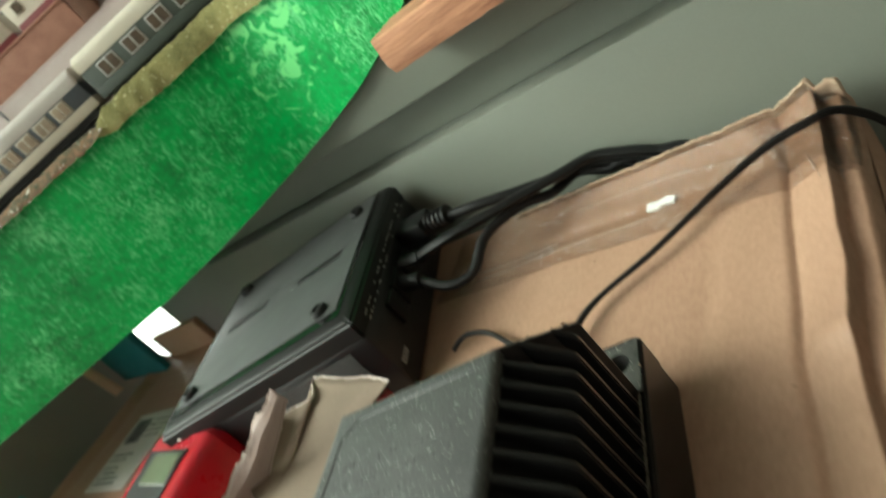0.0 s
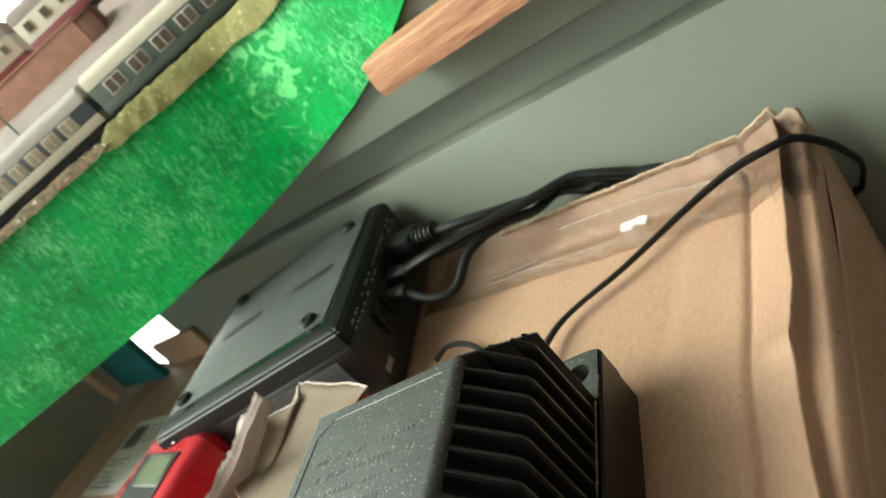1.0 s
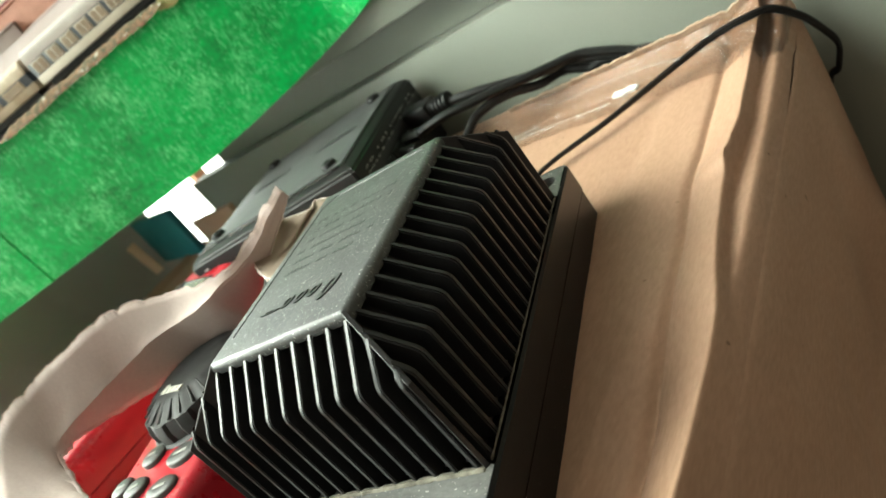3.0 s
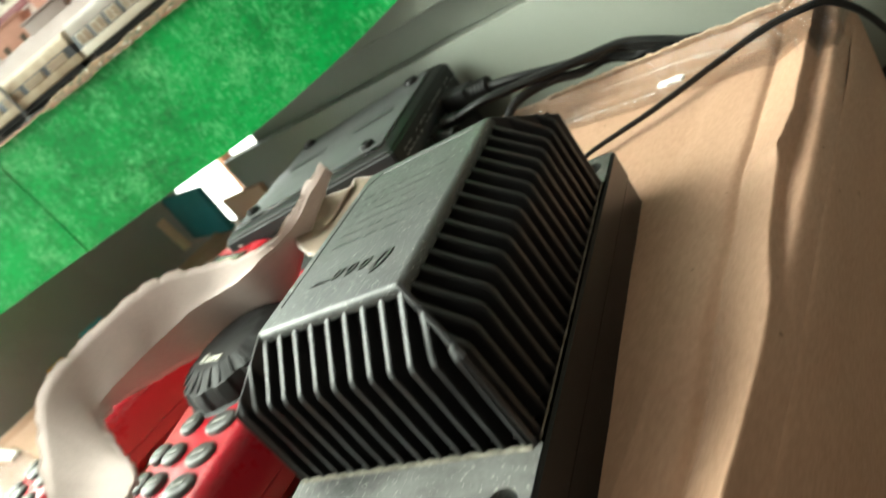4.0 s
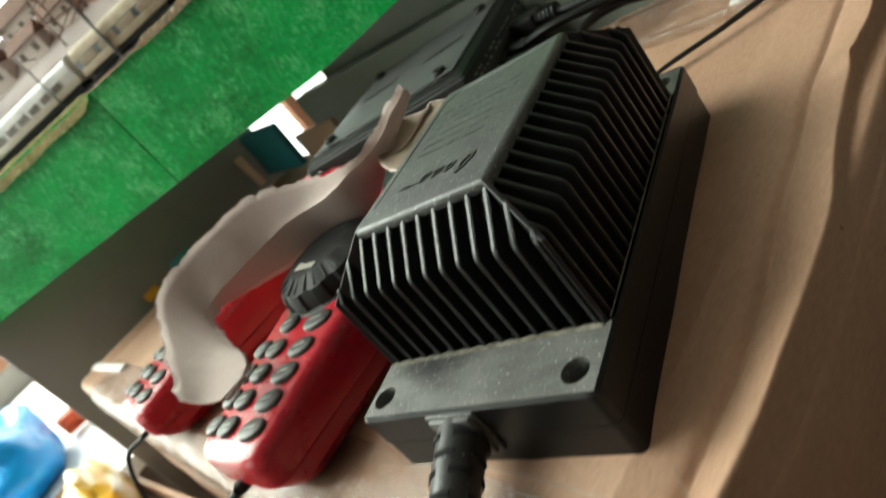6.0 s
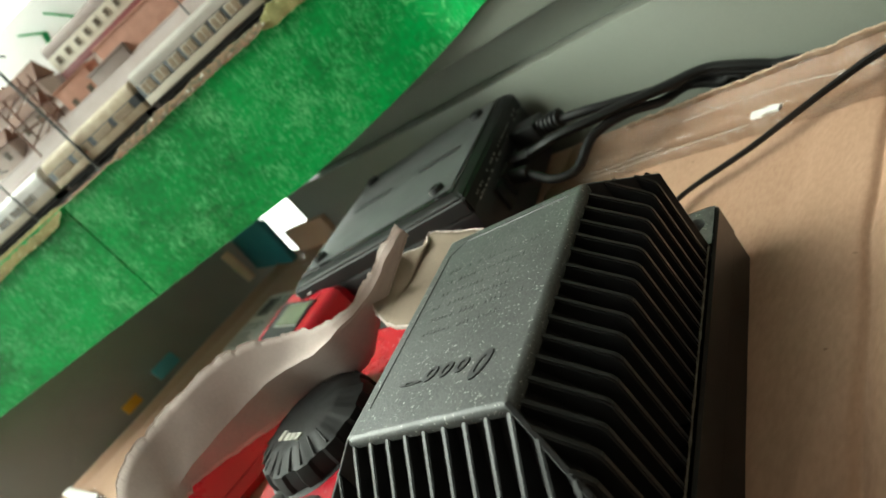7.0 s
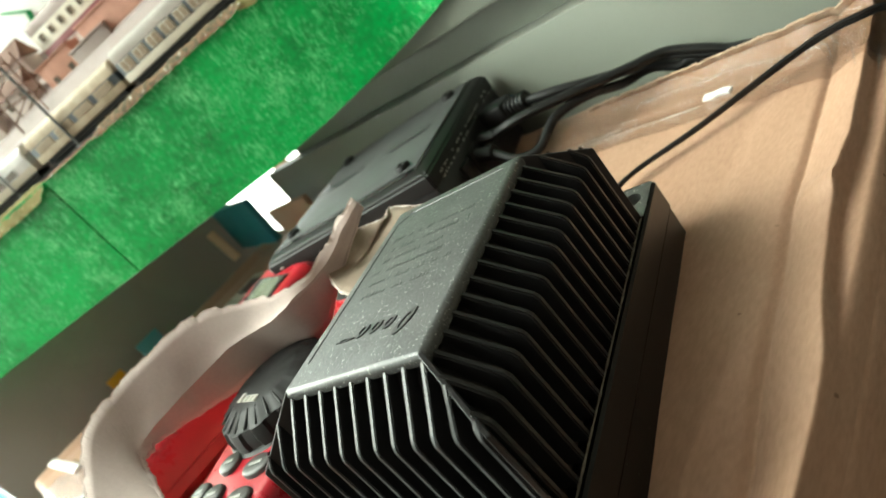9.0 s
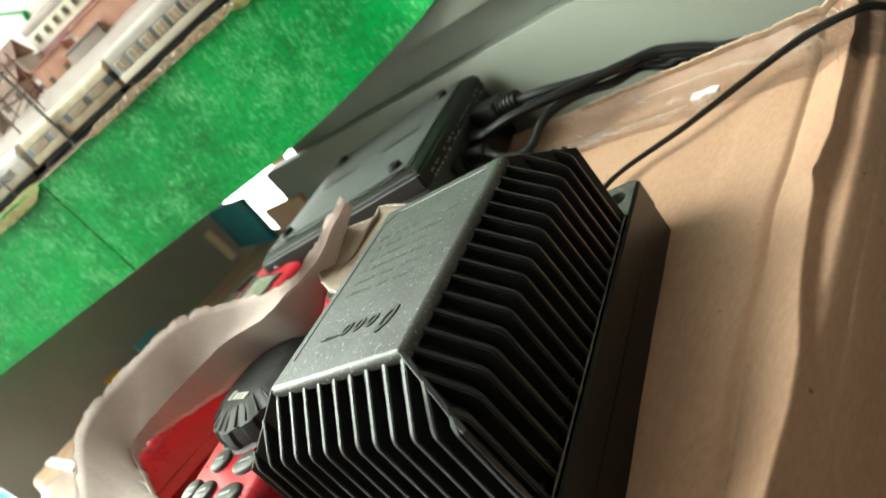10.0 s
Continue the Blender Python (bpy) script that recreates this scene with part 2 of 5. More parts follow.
def green_paint():
    m = mat("green_brushed_paint", (0.0, 0.155, 0.026), (0.004, 0.42, 0.075), scale=19, spec=0.35, rough=0.55, bump=0.25, bump_scale=260, fine=0.4)
    nt = m.node_tree
    b = nt.nodes["Principled BSDF"]
    old = b.inputs["Base Color"].links[0].from_socket
    tc = nt.nodes.new("ShaderNodeTexCoord")
    mp = nt.nodes.new("ShaderNodeMapping")
    mp.inputs["Rotation"].default_value = (radians(12), radians(-22), 0)
    mp.inputs["Scale"].default_value = (1, 1, 0.26)
    n = nt.nodes.new("ShaderNodeTexNoise")
    n.inputs["Scale"].default_value, n.inputs["Detail"].default_value, n.inputs["Distortion"].default_value = 520, 2, 1.2
    n2 = nt.nodes.new("ShaderNodeTexNoise")
    n2.inputs["Scale"].default_value, n2.inputs["Detail"].default_value = 34, 4
    # strokes laid in another direction in places
    mq, nq, nm, rm, mm = (nt.nodes.new(k) for k in ("ShaderNodeMapping", "ShaderNodeTexNoise", "ShaderNodeTexNoise", "ShaderNodeMapRange", "ShaderNodeMix"))
    mq.inputs["Rotation"].default_value, mq.inputs["Scale"].default_value = (radians(-8), radians(38), 0), (1, 1, 0.3)
    nq.inputs["Scale"].default_value, nq.inputs["Detail"].default_value, nq.inputs["Distortion"].default_value = 430, 2, 2.2
    nm.inputs["Scale"].default_value = 26
    rm.inputs[1].default_value, rm.inputs[2].default_value = 0.45, 0.56
    mm.data_type = "FLOAT"
    s = nt.nodes.new("ShaderNodeMath")
    s.operation = "MULTIPLY_ADD"
    s.inputs[1].default_value = 0.62
    r = nt.nodes.new("ShaderNodeMapRange")
    r.inputs[1].default_value, r.inputs[2].default_value = 0.82, 1.02
    mx = nt.nodes.new("ShaderNodeMix")
    mx.data_type = "RGBA"
    mx.inputs[7].default_value = (0.13, 0.55, 0.2, 1)
    link_nodes(nt, (tc.outputs["Object"], mp.inputs[0]), (mp.outputs[0], n.inputs["Vector"]), (tc.outputs["Object"], n2.inputs["Vector"]),
               (n2.outputs["Fac"], s.inputs[0]), (tc.outputs["Object"], mq.inputs[0]), (mq.outputs[0], nq.inputs["Vector"]), (tc.outputs["Object"], nm.inputs["Vector"]), (nm.outputs["Fac"], rm.inputs[0]),
               (rm.outputs[0], mm.inputs[0]), (n.outputs["Fac"], mm.inputs[2]), (nq.outputs["Fac"], mm.inputs[3]), (mm.outputs[0], s.inputs[2]), (s.outputs[0], r.inputs[0]),
               (r.outputs[0], mx.inputs[0]), (old, mx.inputs[6]))
    # thicker light-green daubs towards the rounded end
    ds, rd, nb, sb, rb, mb = (nt.nodes.new(k) for k in ("ShaderNodeVectorMath", "ShaderNodeMapRange", "ShaderNodeTexNoise", "ShaderNodeMath", "ShaderNodeMapRange", "ShaderNodeMix"))
    ds.operation = "DISTANCE"
    ds.inputs[1].default_value = DAUB
    rd.inputs[1].default_value, rd.inputs[2].default_value, rd.inputs[3].default_value, rd.inputs[4].default_value = 0.0, 0.055, 0.34, 0.0
    nb.inputs["Scale"].default_value, nb.inputs["Detail"].default_value, nb.inputs["Distortion"].default_value = 95, 3, 0.8
    sb.operation = "ADD"
    rb.inputs[1].default_value, rb.inputs[2].default_value = 0.74, 0.80
    mb.data_type = "RGBA"
    mb.inputs[7].default_value = (0.16, 0.62, 0.2, 1)
    link_nodes(nt, (tc.outputs["Object"], ds.inputs[0]), (ds.outputs["Value"], rd.inputs[0]), (tc.outputs["Object"], nb.inputs["Vector"]), (nb.outputs["Fac"], sb.inputs[0]), (rd.outputs[0], sb.inputs[1]),
               (sb.outputs[0], rb.inputs[0]), (rb.outputs[0], mb.inputs[0]), (mx.outputs[2], mb.inputs[6]), (mb.outputs[2], b.inputs["Base Color"]))
    return m


GREEN = green_paint()

# ---------------------------------------------------------------- setting
TOP = 0.70                       # the carton's top
S = Vector((-0.312, 0.209, 0))   # foot of the joint between the two green boards
LAY = Matrix(((0.921, -0.39, 0, S.x), (0.39, 0.921, 0, S.y), (0, 0, 1, 0), (0, 0, 0, 1)))  # along the fascia, into the layout, up


def setting(name, bm, material, label, m=ROOM, smooth=None):
    return single(name, bm, material, m, label, kind="structure", smooth=smooth)


setting("floor", boxed(-2.6, 0.95, -2.6, 2.8, -0.05, 0.0), FLOOR, "warm brown floor in daylight")
bm = fresh()
for u0, u1, v0, v1 in ((-2.6, -2.3, -2.6, 2.8), (-0.40, 0.95, -2.6, 2.8), (-2.3, -0.40, -2.6, -2.1), (-2.3, -0.40, -0.05, 2.8)):
    box(bm, u0, u1, v0, v1, 2.5, 2.6)
setting("ceiling", bm, CEILING, "painted ceiling with a skylight opening")
single("backdrop", boxed(-2.6, -0.1, -2.4, 0.3, 2.95, 3.0), GLOW, ROOM, "bright sky above the skylight", kind="structure", smooth=None)
# added out of view, close and dark, to keep the carton's right side dim
setting("bounce_wall_right", boxed(0.85, 0.95, -2.6, 2.8, 0, 2.5), BOUNCE_STOP, "unseen dark wall added at the right to cut bounce light")
# unseen front wall; its opening and the glow behind are added as fill
bm = fresh()
for u0, u1, z0, z1 in ((-2.6, -1.85, 0, 2.5), (-0.50, 0.95, 0, 2.5), (-1.85, -0.50, 0, 0.75), (-1.85, -0.50, 2.25, 2.5)):
    box(bm, u0, u1, -2.7, -2.6, z0, z1)
setting("wall_front", bm, ROOM_WHITE, "unseen front wall with an opening added for fill light")
single("backdrop", boxed(-2.6, 0.8, -3.05, -3.0, 0.2, 3.0), GLOW_FILL, ROOM, "dim glowing sheet added behind the front opening as fill", kind="structure", smooth=None)


bm = fresh()
for v0, v1, z0, z1 in ((-2.6, -1.7, 0, 2.5), (0.1, 0.25, 0, 2.5), (2.7, 2.8, 0, 2.5), (-1.7, 0.1, 0, 0.55), (-1.7, 0.1, 2.42, 2.5), (0.25, 2.7, 0, 0.05), (0.25, 2.7, 2.4, 2.5)):
    box(bm, -2.7, -2.6, v0, v1, z0, z1)
setting("wall_left", bm, ROOM_WHITE, "white wall with a window and a glazed garden door")
setting("wall_back", boxed(-2.6, 0.95, 2.8, 2.9, 0, 2.5), ROOM_WHITE, "white painted room wall")
single("backdrop", boxed(-3.3, -3.25, -3.2, 3.6, -0.3, 3.0), GLOW, ROOM, "bright hazy daylight outside the windows", kind="structure", smooth=None)
for k, (v0, v1, z0, z1) in enumerate(((-1.7, 0.1, 0.55, 2.42), (0.25, 2.7, 0.05, 2.4))):
    bm = fresh()
    for a, b, c, d in ((v0, v0 + 0.05, z0, z1), (v1 - 0.05, v1, z0, z1), (v0 + 0.05, v1 - 0.05, z0, z0 + 0.05), (v0 + 0.05, v1 - 0.05, z1 - 0.05, z1), ((v0 + v1) / 2 - 0.03, (v0 + v1) / 2 + 0.03, z0 + 0.05, z1 - 0.05)):
        box(bm, -2.68, -2.63, a, b, c, d)
    setting("window_%d" % (k + 1), bm, WOOD, "brown wooden window frame")

# grey panelling behind the carton: lower board, set-back strip, upper board
bm = fresh()
box(bm, -0.457, 0.849, 0.306, 0.324, 0, 0.756, bevel=0.0015)
setting("wall_panel_lower", bm, GREY_PAINT, "pale grey-green painted panel behind the carton", smooth=40)
bm = fresh()
box(bm, -0.41, 0.849, 0.325, 0.34, 0, 0.845)
setting("wall_panel_recess", bm, GREY_PAINT, "grey strip set back between two boards")
bm = fresh()
prism(bm, [(-0.41, 0.7805), (0.849, 0.7805), (0.849, 0.99), (-0.03, 0.99), (-0.03, 0.845), (-0.41, 0.845)], 0.304, 0.3245, "y")
bmesh.ops.bevel(bm, geom=list(bm.edges), offset=0.0015, segments=2, affect="EDGES", profile=0.5)
setting("wall_panel_upper", bm, GREY_PAINT, "pale grey upper board of the panelling", smooth=40)
bm = fresh()
box(bm, -0.602, -0.584, -0.05, 0.305, 0, 0.787, bevel=0.001)
setting("wall_panel_side", bm, GREY_SIDE, "grey side panel standing under the model railway", smooth=40)

# ---------------------------------------------------------------- carton


U0, V0, V1 = -0.53, -0.03, 0.2935


def table(v, rows):
    """A value read off between rows of (place, value)."""
    if v <= rows[0][0]:
        return rows[0][1]
    for (a, p), (b, q) in zip(rows, rows[1:]):
        if v <= b:
            return p + (q - p) * (v - a) / (b - a)
    return rows[-1][1]


# distances in from a straight line along the right-hand side: foot and crest of the crushed fold, and the rim
FOLD_FOOT = [(-0.03, 0.0150), (0.0, 0.0135), (0.05, 0.0112), (0.08, 0.0120), (0.10, 0.0135), (0.13, 0.0160), (0.17, 0.0195), (0.21, 0.0212), (0.25, 0.0222), (0.2935, 0.024)]
FOLD_CREST = [(-0.03, 0.0050), (0.0, 0.0022), (0.02, 0.0), (0.045, -0.002), (0.09, -0.0028), (0.105, -0.0022), (0.12, 0.0008), (0.134, 0.003), (0.155, 0.0058), (0.175, 0.0068), (0.20, 0.0064), (0.26, 0.0088), (0.2935, 0.010)]
RIM = [(-0.03, 0.0020), (0.0, -0.0008), (0.045, -0.0048), (0.09, -0.0064), (0.12, -0.0056), (0.15, -0.0048), (0.20, -0.0038), (0.245, -0.0026), (0.2935, -0.001)]


def side_line(v):
    return 0.107 - 0.03 * (v - V0)


def carton_edge(v):
    """Where the carton's right-hand side stands at the depth v."""
    return side_line(v) - table(v, RIM) + 0.0006 * noise.noise(Vector((0.7, v * 22, 4)))


def ease(f):
    f = max(0.0, min(1.0, f))
    return f * f * (3 - 2 * f)


def carton_z(u, v):
    """Height of the carton's top: gentle waves, a crushed fold beside the right-hand edge, rounded rims."""
    q = Vector((u * 9, v * 9, 0.3))
    z = 0.0014 * noise.noise(q) + 0.0005 * noise.noise(q * 4.1) - 0.0012
    d = side_line(v) - u
    foot = table(v, FOLD_FOOT) + 0.0008 * noise.noise(Vector((v * 26, 2, 5)))
    crest = table(v, FOLD_CREST) + 0.0007 * noise.noise(Vector((v * 48, 6, 5)))
    rim = side_line(v) - carton_edge(v)
    if d < foot + 0.03:
        k = ease((0.13 - v) / 0.06)
        wide = 0.004 + 0.010 * k
        dip = 0.0016 * math.exp(-((d - foot) / 0.002) ** 2) if d > foot else 0.0016
        dip += 0.0040 * k * (max(0.0, 1 - (d - foot) / wide) if d > foot else 1.0)
        h = 0.0036 + 0.0012 * ease((v - 0.168) / 0.008) + 0.0013 * math.exp(-((v - 0.175) / 0.005) ** 2) + 0.0007 * noise.noise(Vector((v * 30, 8, 1)))
        h *= 0.55 + 0.45 * ease((v + 0.03) / 0.03)
        if d > foot:
            z -= dip
        elif d > crest:
            f = (foot - d) / (foot - crest)
            z += -dip * (1 - f) + h * f ** 0.75
        else:
            z += h - (h + 0.0016) * ease((crest - d) / 0.0022)
        z -= 0.007 * max(0, 1 - (d - rim) / 0.0042) ** 2
    # second faint fold further in
    z -= 0.0005 * math.exp(-((d - 0.047 - 0.03 * (0.3 - v)) / 0.004) ** 2)
    z -= 0.004 * max(0, 1 - (v - V0) / 0.006) ** 2
    a = u - U0
    z += -0.003 * math.exp(-((a - 0.032 - 0.05 * v) / 0.0028) ** 2) + 0.004 * math.exp(-((a - 0.020) / 0.008) ** 2) - 0.004 * max(0, 1 - a / 0.005) ** 2
    b = V1 - v
    z += 0.0045 * math.exp(-(b / 0.010) ** 2) * (0.4 + 0.8 * max(0, (u + 0.2) / 0.3)) - 0.001 * math.exp(-((b - 0.03) / 0.004) ** 2)
    return TOP + z


def carton():
    t = thing("cardboard_box", ROOM, "worn brown cardboard carton with creased taped top", "cardboard box")
    nv = 200
    fr = [i / 70 * 0.78 for i in range(71)] + [0.78 + 0.155 * (i + 1) / 50 for i in range(50)] + [0.935 + 0.065 * (i + 1) / 95 for i in range(95)]
    bm = fresh()
    grid = []
    for j in range(nv + 1):
        v = V0 + (V1 - V0) * j / nv
        e = carton_edge(v)
        grid.append([bm.verts.new((U0 + (e - U0) * f, v, carton_z(U0 + (e - U0) * f, v))) for f in fr])
    rim_r = [r[-1].co.copy() for r in grid]
    rim_l = [r[0].co.copy() for r in grid]
    rim_f = [c.co.copy() for c in grid[0]]
    rim_b = [c.co.copy() for c in grid[-1]]
    for lo, hi in zip(grid, grid[1:]):
        for i in range(len(fr) - 1):
            bm.faces.new((lo[i], lo[i + 1], hi[i + 1], hi[i]))
    part("top", bm, CARTON, t, smooth=75)
    for name, rim, out in (("side_front", rim_f, Vector((0, -1, 0))), ("side_back", rim_b, Vector((0, 0, 0))), ("side_left", rim_l, Vector((-1, 0, 0))), ("side_right", rim_r, Vector((1, 0, 0)))):
        bm = fresh()
        rows = []
        k, n = 60, len(rim)
        for j in range(k + 1):
            g = (j / k) ** 1.8
            row = []
            for i, p in enumerate(rim):
                z = p.z * (1 - g)
                c = p.x + p.y
                w = 0.0035 * noise.noise(Vector((c * 8, z * 6, 1.5))) + 0.003 * noise.noise(Vector((c * 20 + z * 14, z * 3, 6))) + 0.0018 * noise.noise(Vector((c * 45 - z * 30, z * 5, 2)))
                w = w * min(1, j / 24) + 0.0025 * math.sin(min(1, j / 10) * math.pi / 2)
                if name == "side_right":
                    w += 0.07 * min(0.12, TOP - z) * math.exp(-((p.y - 0.245) / 0.022) ** 2)
                w *= min(1, i / 4, (n - 1 - i) / 4)
                row.append(bm.verts.new((p.x + out.x * w, p.y + out.y * w, z)))
            rows.append(row)
        for lo, hi in zip(rows, rows[1:]):
            for i in range(n - 1):
                bm.faces.new((lo[i], lo[i + 1], hi[i + 1], hi[i]))
        part(name, bm, CARTON, t, smooth=75)
    # torn, frayed rim along the back and up at the corner
    for lift, deep, seed in ((0.0, 0.0, 1), (0.0012, 0.0022, 2)):
        bm = fresh()
        rows = []
        for i in range(161):
            f = i / 160
            u = -0.06 + (carton_edge(V1) + 0.06 - 0.001) * f
            h = 0.0008 + 0.0014 * f + 0.0055 * max(0, (f - 0.92) / 0.08) + 0.0009 * noise.noise(Vector((f * 40, seed, 0))) + 0.0009 * noise.noise(Vector((f * 130, seed, 4)))
            z = carton_z(u, V1 - 0.001)
            y = V1 - 0.0012 - deep
            lean = 0.0016 * noise.noise(Vector((f * 25, seed, 8)))
            rows.append([bm.verts.new(p) for p in ((u, y, z - 0.0015), (u, y + lean * 0.5, z + h * 0.5 + lift), (u + 0.0006 * noise.noise(Vector((f * 90, 1, seed))), y + lean - 0.001, z + max(0.0002, h) + lift))])
        for lo, hi in zip(rows, rows[1:]):
            for k in range(2):
                bm.faces.new((lo[k], lo[k + 1], hi[k + 1], hi[k]))
        ob = part("torn_rim", bm, CARTON_TORN, t, "pale torn fibres along the rim", smooth=60)
        so = ob.modifiers.new("thickness", "SOLIDIFY")
        so.thickness, so.offset = 0.0009, 0
    return t


carton()

# ---------------------------------------------------------------- transformer
W, L, H0, HS, HT = 0.0855, 0.1525, 0.0225, 0.0525, 0.0663
X0, X1, Y0, Y1 = 0.0012, 0.0832, 0.0222, 0.1320        # foot of the finned block
TX0, TX1, TY0, TY1 = 0.0170, 0.0683, 0.0365, 0.1160    # top plate


def holed_plate(bm, x0, x1, y0, y1, z, cx, cy, r, depth, n=32):
    inner, outer, low = [], [], []
    for i in range(n):
        a = 2 * math.pi * (i + 0.5) / n
        c, s = math.cos(a), math.sin(a)
        k = min(((x1 if c > 0 else x0) - cx) / c if abs(c) > 1e-9 else 9, ((y1 if s > 0 else y0) - cy) / s if abs(s) > 1e-9 else 9)
        inner.append(bm.verts.new((cx + r * c, cy + r * s, z)))
        low.append(bm.verts.new((cx + r * c, cy + r * s, z - depth)))
        outer.append(bm.verts.new((cx + k * c, cy + k * s, z)))
    for i in range(n):
        j = (i + 1) % n
        bm.faces.new((inner[i], inner[j], outer[j], outer[i]))
        bm.faces.new((low[i], low[j], inner[j], inner[i]))
    bm.faces.new(low)
    for x in (x0, x1):
        for y in (y0, y1):
            a = math.atan2(y - cy, x - cx) % (2 * math.pi)
            i = int(a / (2 * math.pi / n) - 0.5) % n
            p = bm.verts.new((x, y, z))
            bm.faces.new((outer[i], outer[(i + 1) % n], p))


def rounded_rect(x0, x1, y0, y1, r, n=5):
    out = []
    for cx, cy, a0 in ((x1 - r, y0 + r, -90), (x1 - r, y1 - r, 0), (x0 + r, y1 - r, 90), (x0 + r, y0 + r, 180)):
        for i in range(n + 1):
            a = radians(a0 + 90 * i / n)
            out.append((cx + r * math.cos(a), cy + r * math.sin(a)))
    return out


MARK_SHAPES = [(0.0565, 0.0500, 0.0042, 0.0088), (0.0500, 0.0515, 0.0036, 0.0046), (0.0448, 0.0515, 0.0036, 0.0046), (0.0396, 0.0515, 0.0036, 0.0046), (0.0330, 0.0500, 0.0080, 0.0012)]


def transformer():
    t = thing("power_transformer", pose(0, 0, TOP), "black plastic model railway transformer with cooling fins, dusty top", "transformer")
    bm = fresh()
    prism(bm, rounded_rect(0.0004, W - 0.0004, 0.0004, L - 0.0004, 0.003), -0.0022, 0.0104)
    part("base_lower", bm, BASE_BLACK, t)
    bm = fresh()
    prism(bm, rounded_rect(0.001, W - 0.001, 0.001, L - 0.001, 0.003), 0.0104, 0.0112)
    part("base_seam", bm, BASE_BLACK, t)
    bm = fresh()
    o = rounded_rect(0, W, 0, L, 0.0032)
    rim = rounded_rect(0.0008, W - 0.0008, 0.0008, L - 0.0008, 0.0026)
    lo = [bm.verts.new((x, y, 0.0112)) for x, y in o]
    hi = [bm.verts.new((x, y, H0 - 0.0008)) for x, y in o]
    to = [bm.verts.new((x, y, H0)) for x, y in rim]
    for a, b in ((lo, hi), (hi, to)):
        for i in range(len(a)):
            j = (i + 1) % len(a)
            bm.faces.new((a[i], a[j], b[j], b[i]))
    part("base_upper", bm, BASE_BLACK, t)
    for y0, y1, cy, name in ((0.0012, 0.0232, 0.0082, "ledge"), (0.1310, L - 0.0012, 0.1430, "ledge")):
        bm = fresh()
        holed_plate(bm, 0.0012, 0.022, y0, y1, H0, 0.0068, cy, 0.0041, 0.012)
        holed_plate(bm, W - 0.022, W - 0.0012, y0, y1, H0, W - 0.0082, cy, 0.0041, 0.012)
        q = [bm.verts.new(p) for p in ((0.022, y0, H0), (W - 0.022, y0, H0), (W - 0.022, y1, H0), (0.022, y1, H0))]
        bm.faces.new(q)
        ob = part(name, bm, LEDGE, t, "scratched dusty ledge with two screw holes")
    # core under the fins
    e = 0.0062
    bm = fresh()
    rings = [(X0 + e, X1 - e, Y0 + e, Y1 - e, H0 - 0.004), (X0 + e, X1 - e, Y0 + e, Y1 - e, HS - 0.003), (TX0 + 0.0015, TX1 - 0.0015, TY0 + 0.0015, TY1 - 0.0015, HT - 0.0045)]
    loops = [[bm.verts.new(p) for p in ((a, c, z), (b, c, z), (b, d, z), (a, d, z))] for a, b, c, d, z in rings]
    for lo, hi in zip(loops, loops[1:]):
        for i in range(4):
            bm.faces.new((lo[i], lo[(i + 1) % 4], hi[(i + 1) % 4], hi[i]))
    bm.faces.new(loops[-1])
    part("core", bm, BLACK, t, smooth=20)
    # fins, front and back, then both sides
    th_front, th_side = 0.00075, 0.00092

    def run(lo, hi, n):
        return [lo + (hi - lo) * i / (n - 1) for i in range(n)]

    def reach(c, s0, s1, t0, t1):
        """How far up the slope the fin at c goes before it meets a ridge."""
        return 1.0 if t0 <= c <= t1 else max(0.0, (c - s0) / (t0 - s0) if c < t0 else (s1 - c) / (s1 - t1))

    def fin(c, near, far_in, top_edge, f, axis):
        """near: foot and shoulder; top_edge: upper end of the slope at full reach."""
        d = 1 if far_in > near else -1
        px, pz = near + d * (0.0006 if f == 1 else -0.0003) + (top_edge - near) * f, HS + (HT - HS) * f - (0.0011 if f == 1 else 0.0004)
        pts = [(near, H0 - 0.001), (near + d * 0.0004, HS - 0.0012), (near + d * 0.0012, HS + 0.0004), (px, pz)]
        if f < 1:
            pts += [(px, H0 - 0.001)]
        else:
            pts += [(px + d * 0.005, pz - 0.003), (near + d * 0.0065, HS - 0.005), (near + d * 0.0065, H0 - 0.001)]
        bm = fresh()
        th = th_front if axis == "x" else th_side
        prism(bm, pts, c - th, c + th, axis)
        bmesh.ops.bevel(bm, geom=[e for e in bm.edges], offset=0.0003 if axis == "x" else 0.0004, segments=2, affect="EDGES")
        part("fin", bm, BLACK, t, smooth=20)

    pitch = (TX1 - TX0 - 0.0012) / 8
    for x in run(TX0 + 0.0006 - 2 * pitch, TX1 - 0.0006 + 2 * pitch, 13):
        f = reach(x, X0, X1, TX0, TX1)
        fin(x, Y0, Y1, TY0, f, "x")
        fin(x, Y1, Y0, TY1, f, "x")
    for y in run(0.0262, 0.1262, 17):
        f = reach(y, Y0, Y1, TY0, TY1)
        fin(y, X1, X0, TX1, f, "y")
        fin(y, X0, X1, TX0, f, "y")
    # fluff gathered along the foot of the fins
    for pts in ([(X0 + 0.001, Y0 - 0.0002), (X1 - 0.001, Y0 - 0.0002)], [(X1 + 0.0002, Y0 + 0.002), (X1 + 0.0002, Y1 - 0.002)]):
        bm = fresh()
        (ax, ay), (bx, by) = pts
        line = [(ax + (bx - ax) * i / 90, ay + (by - ay) * i / 90 + 0.0003 * noise.noise(Vector((i * 0.9, 3, 0))), H0 + 0.0001) for i in range(91)]
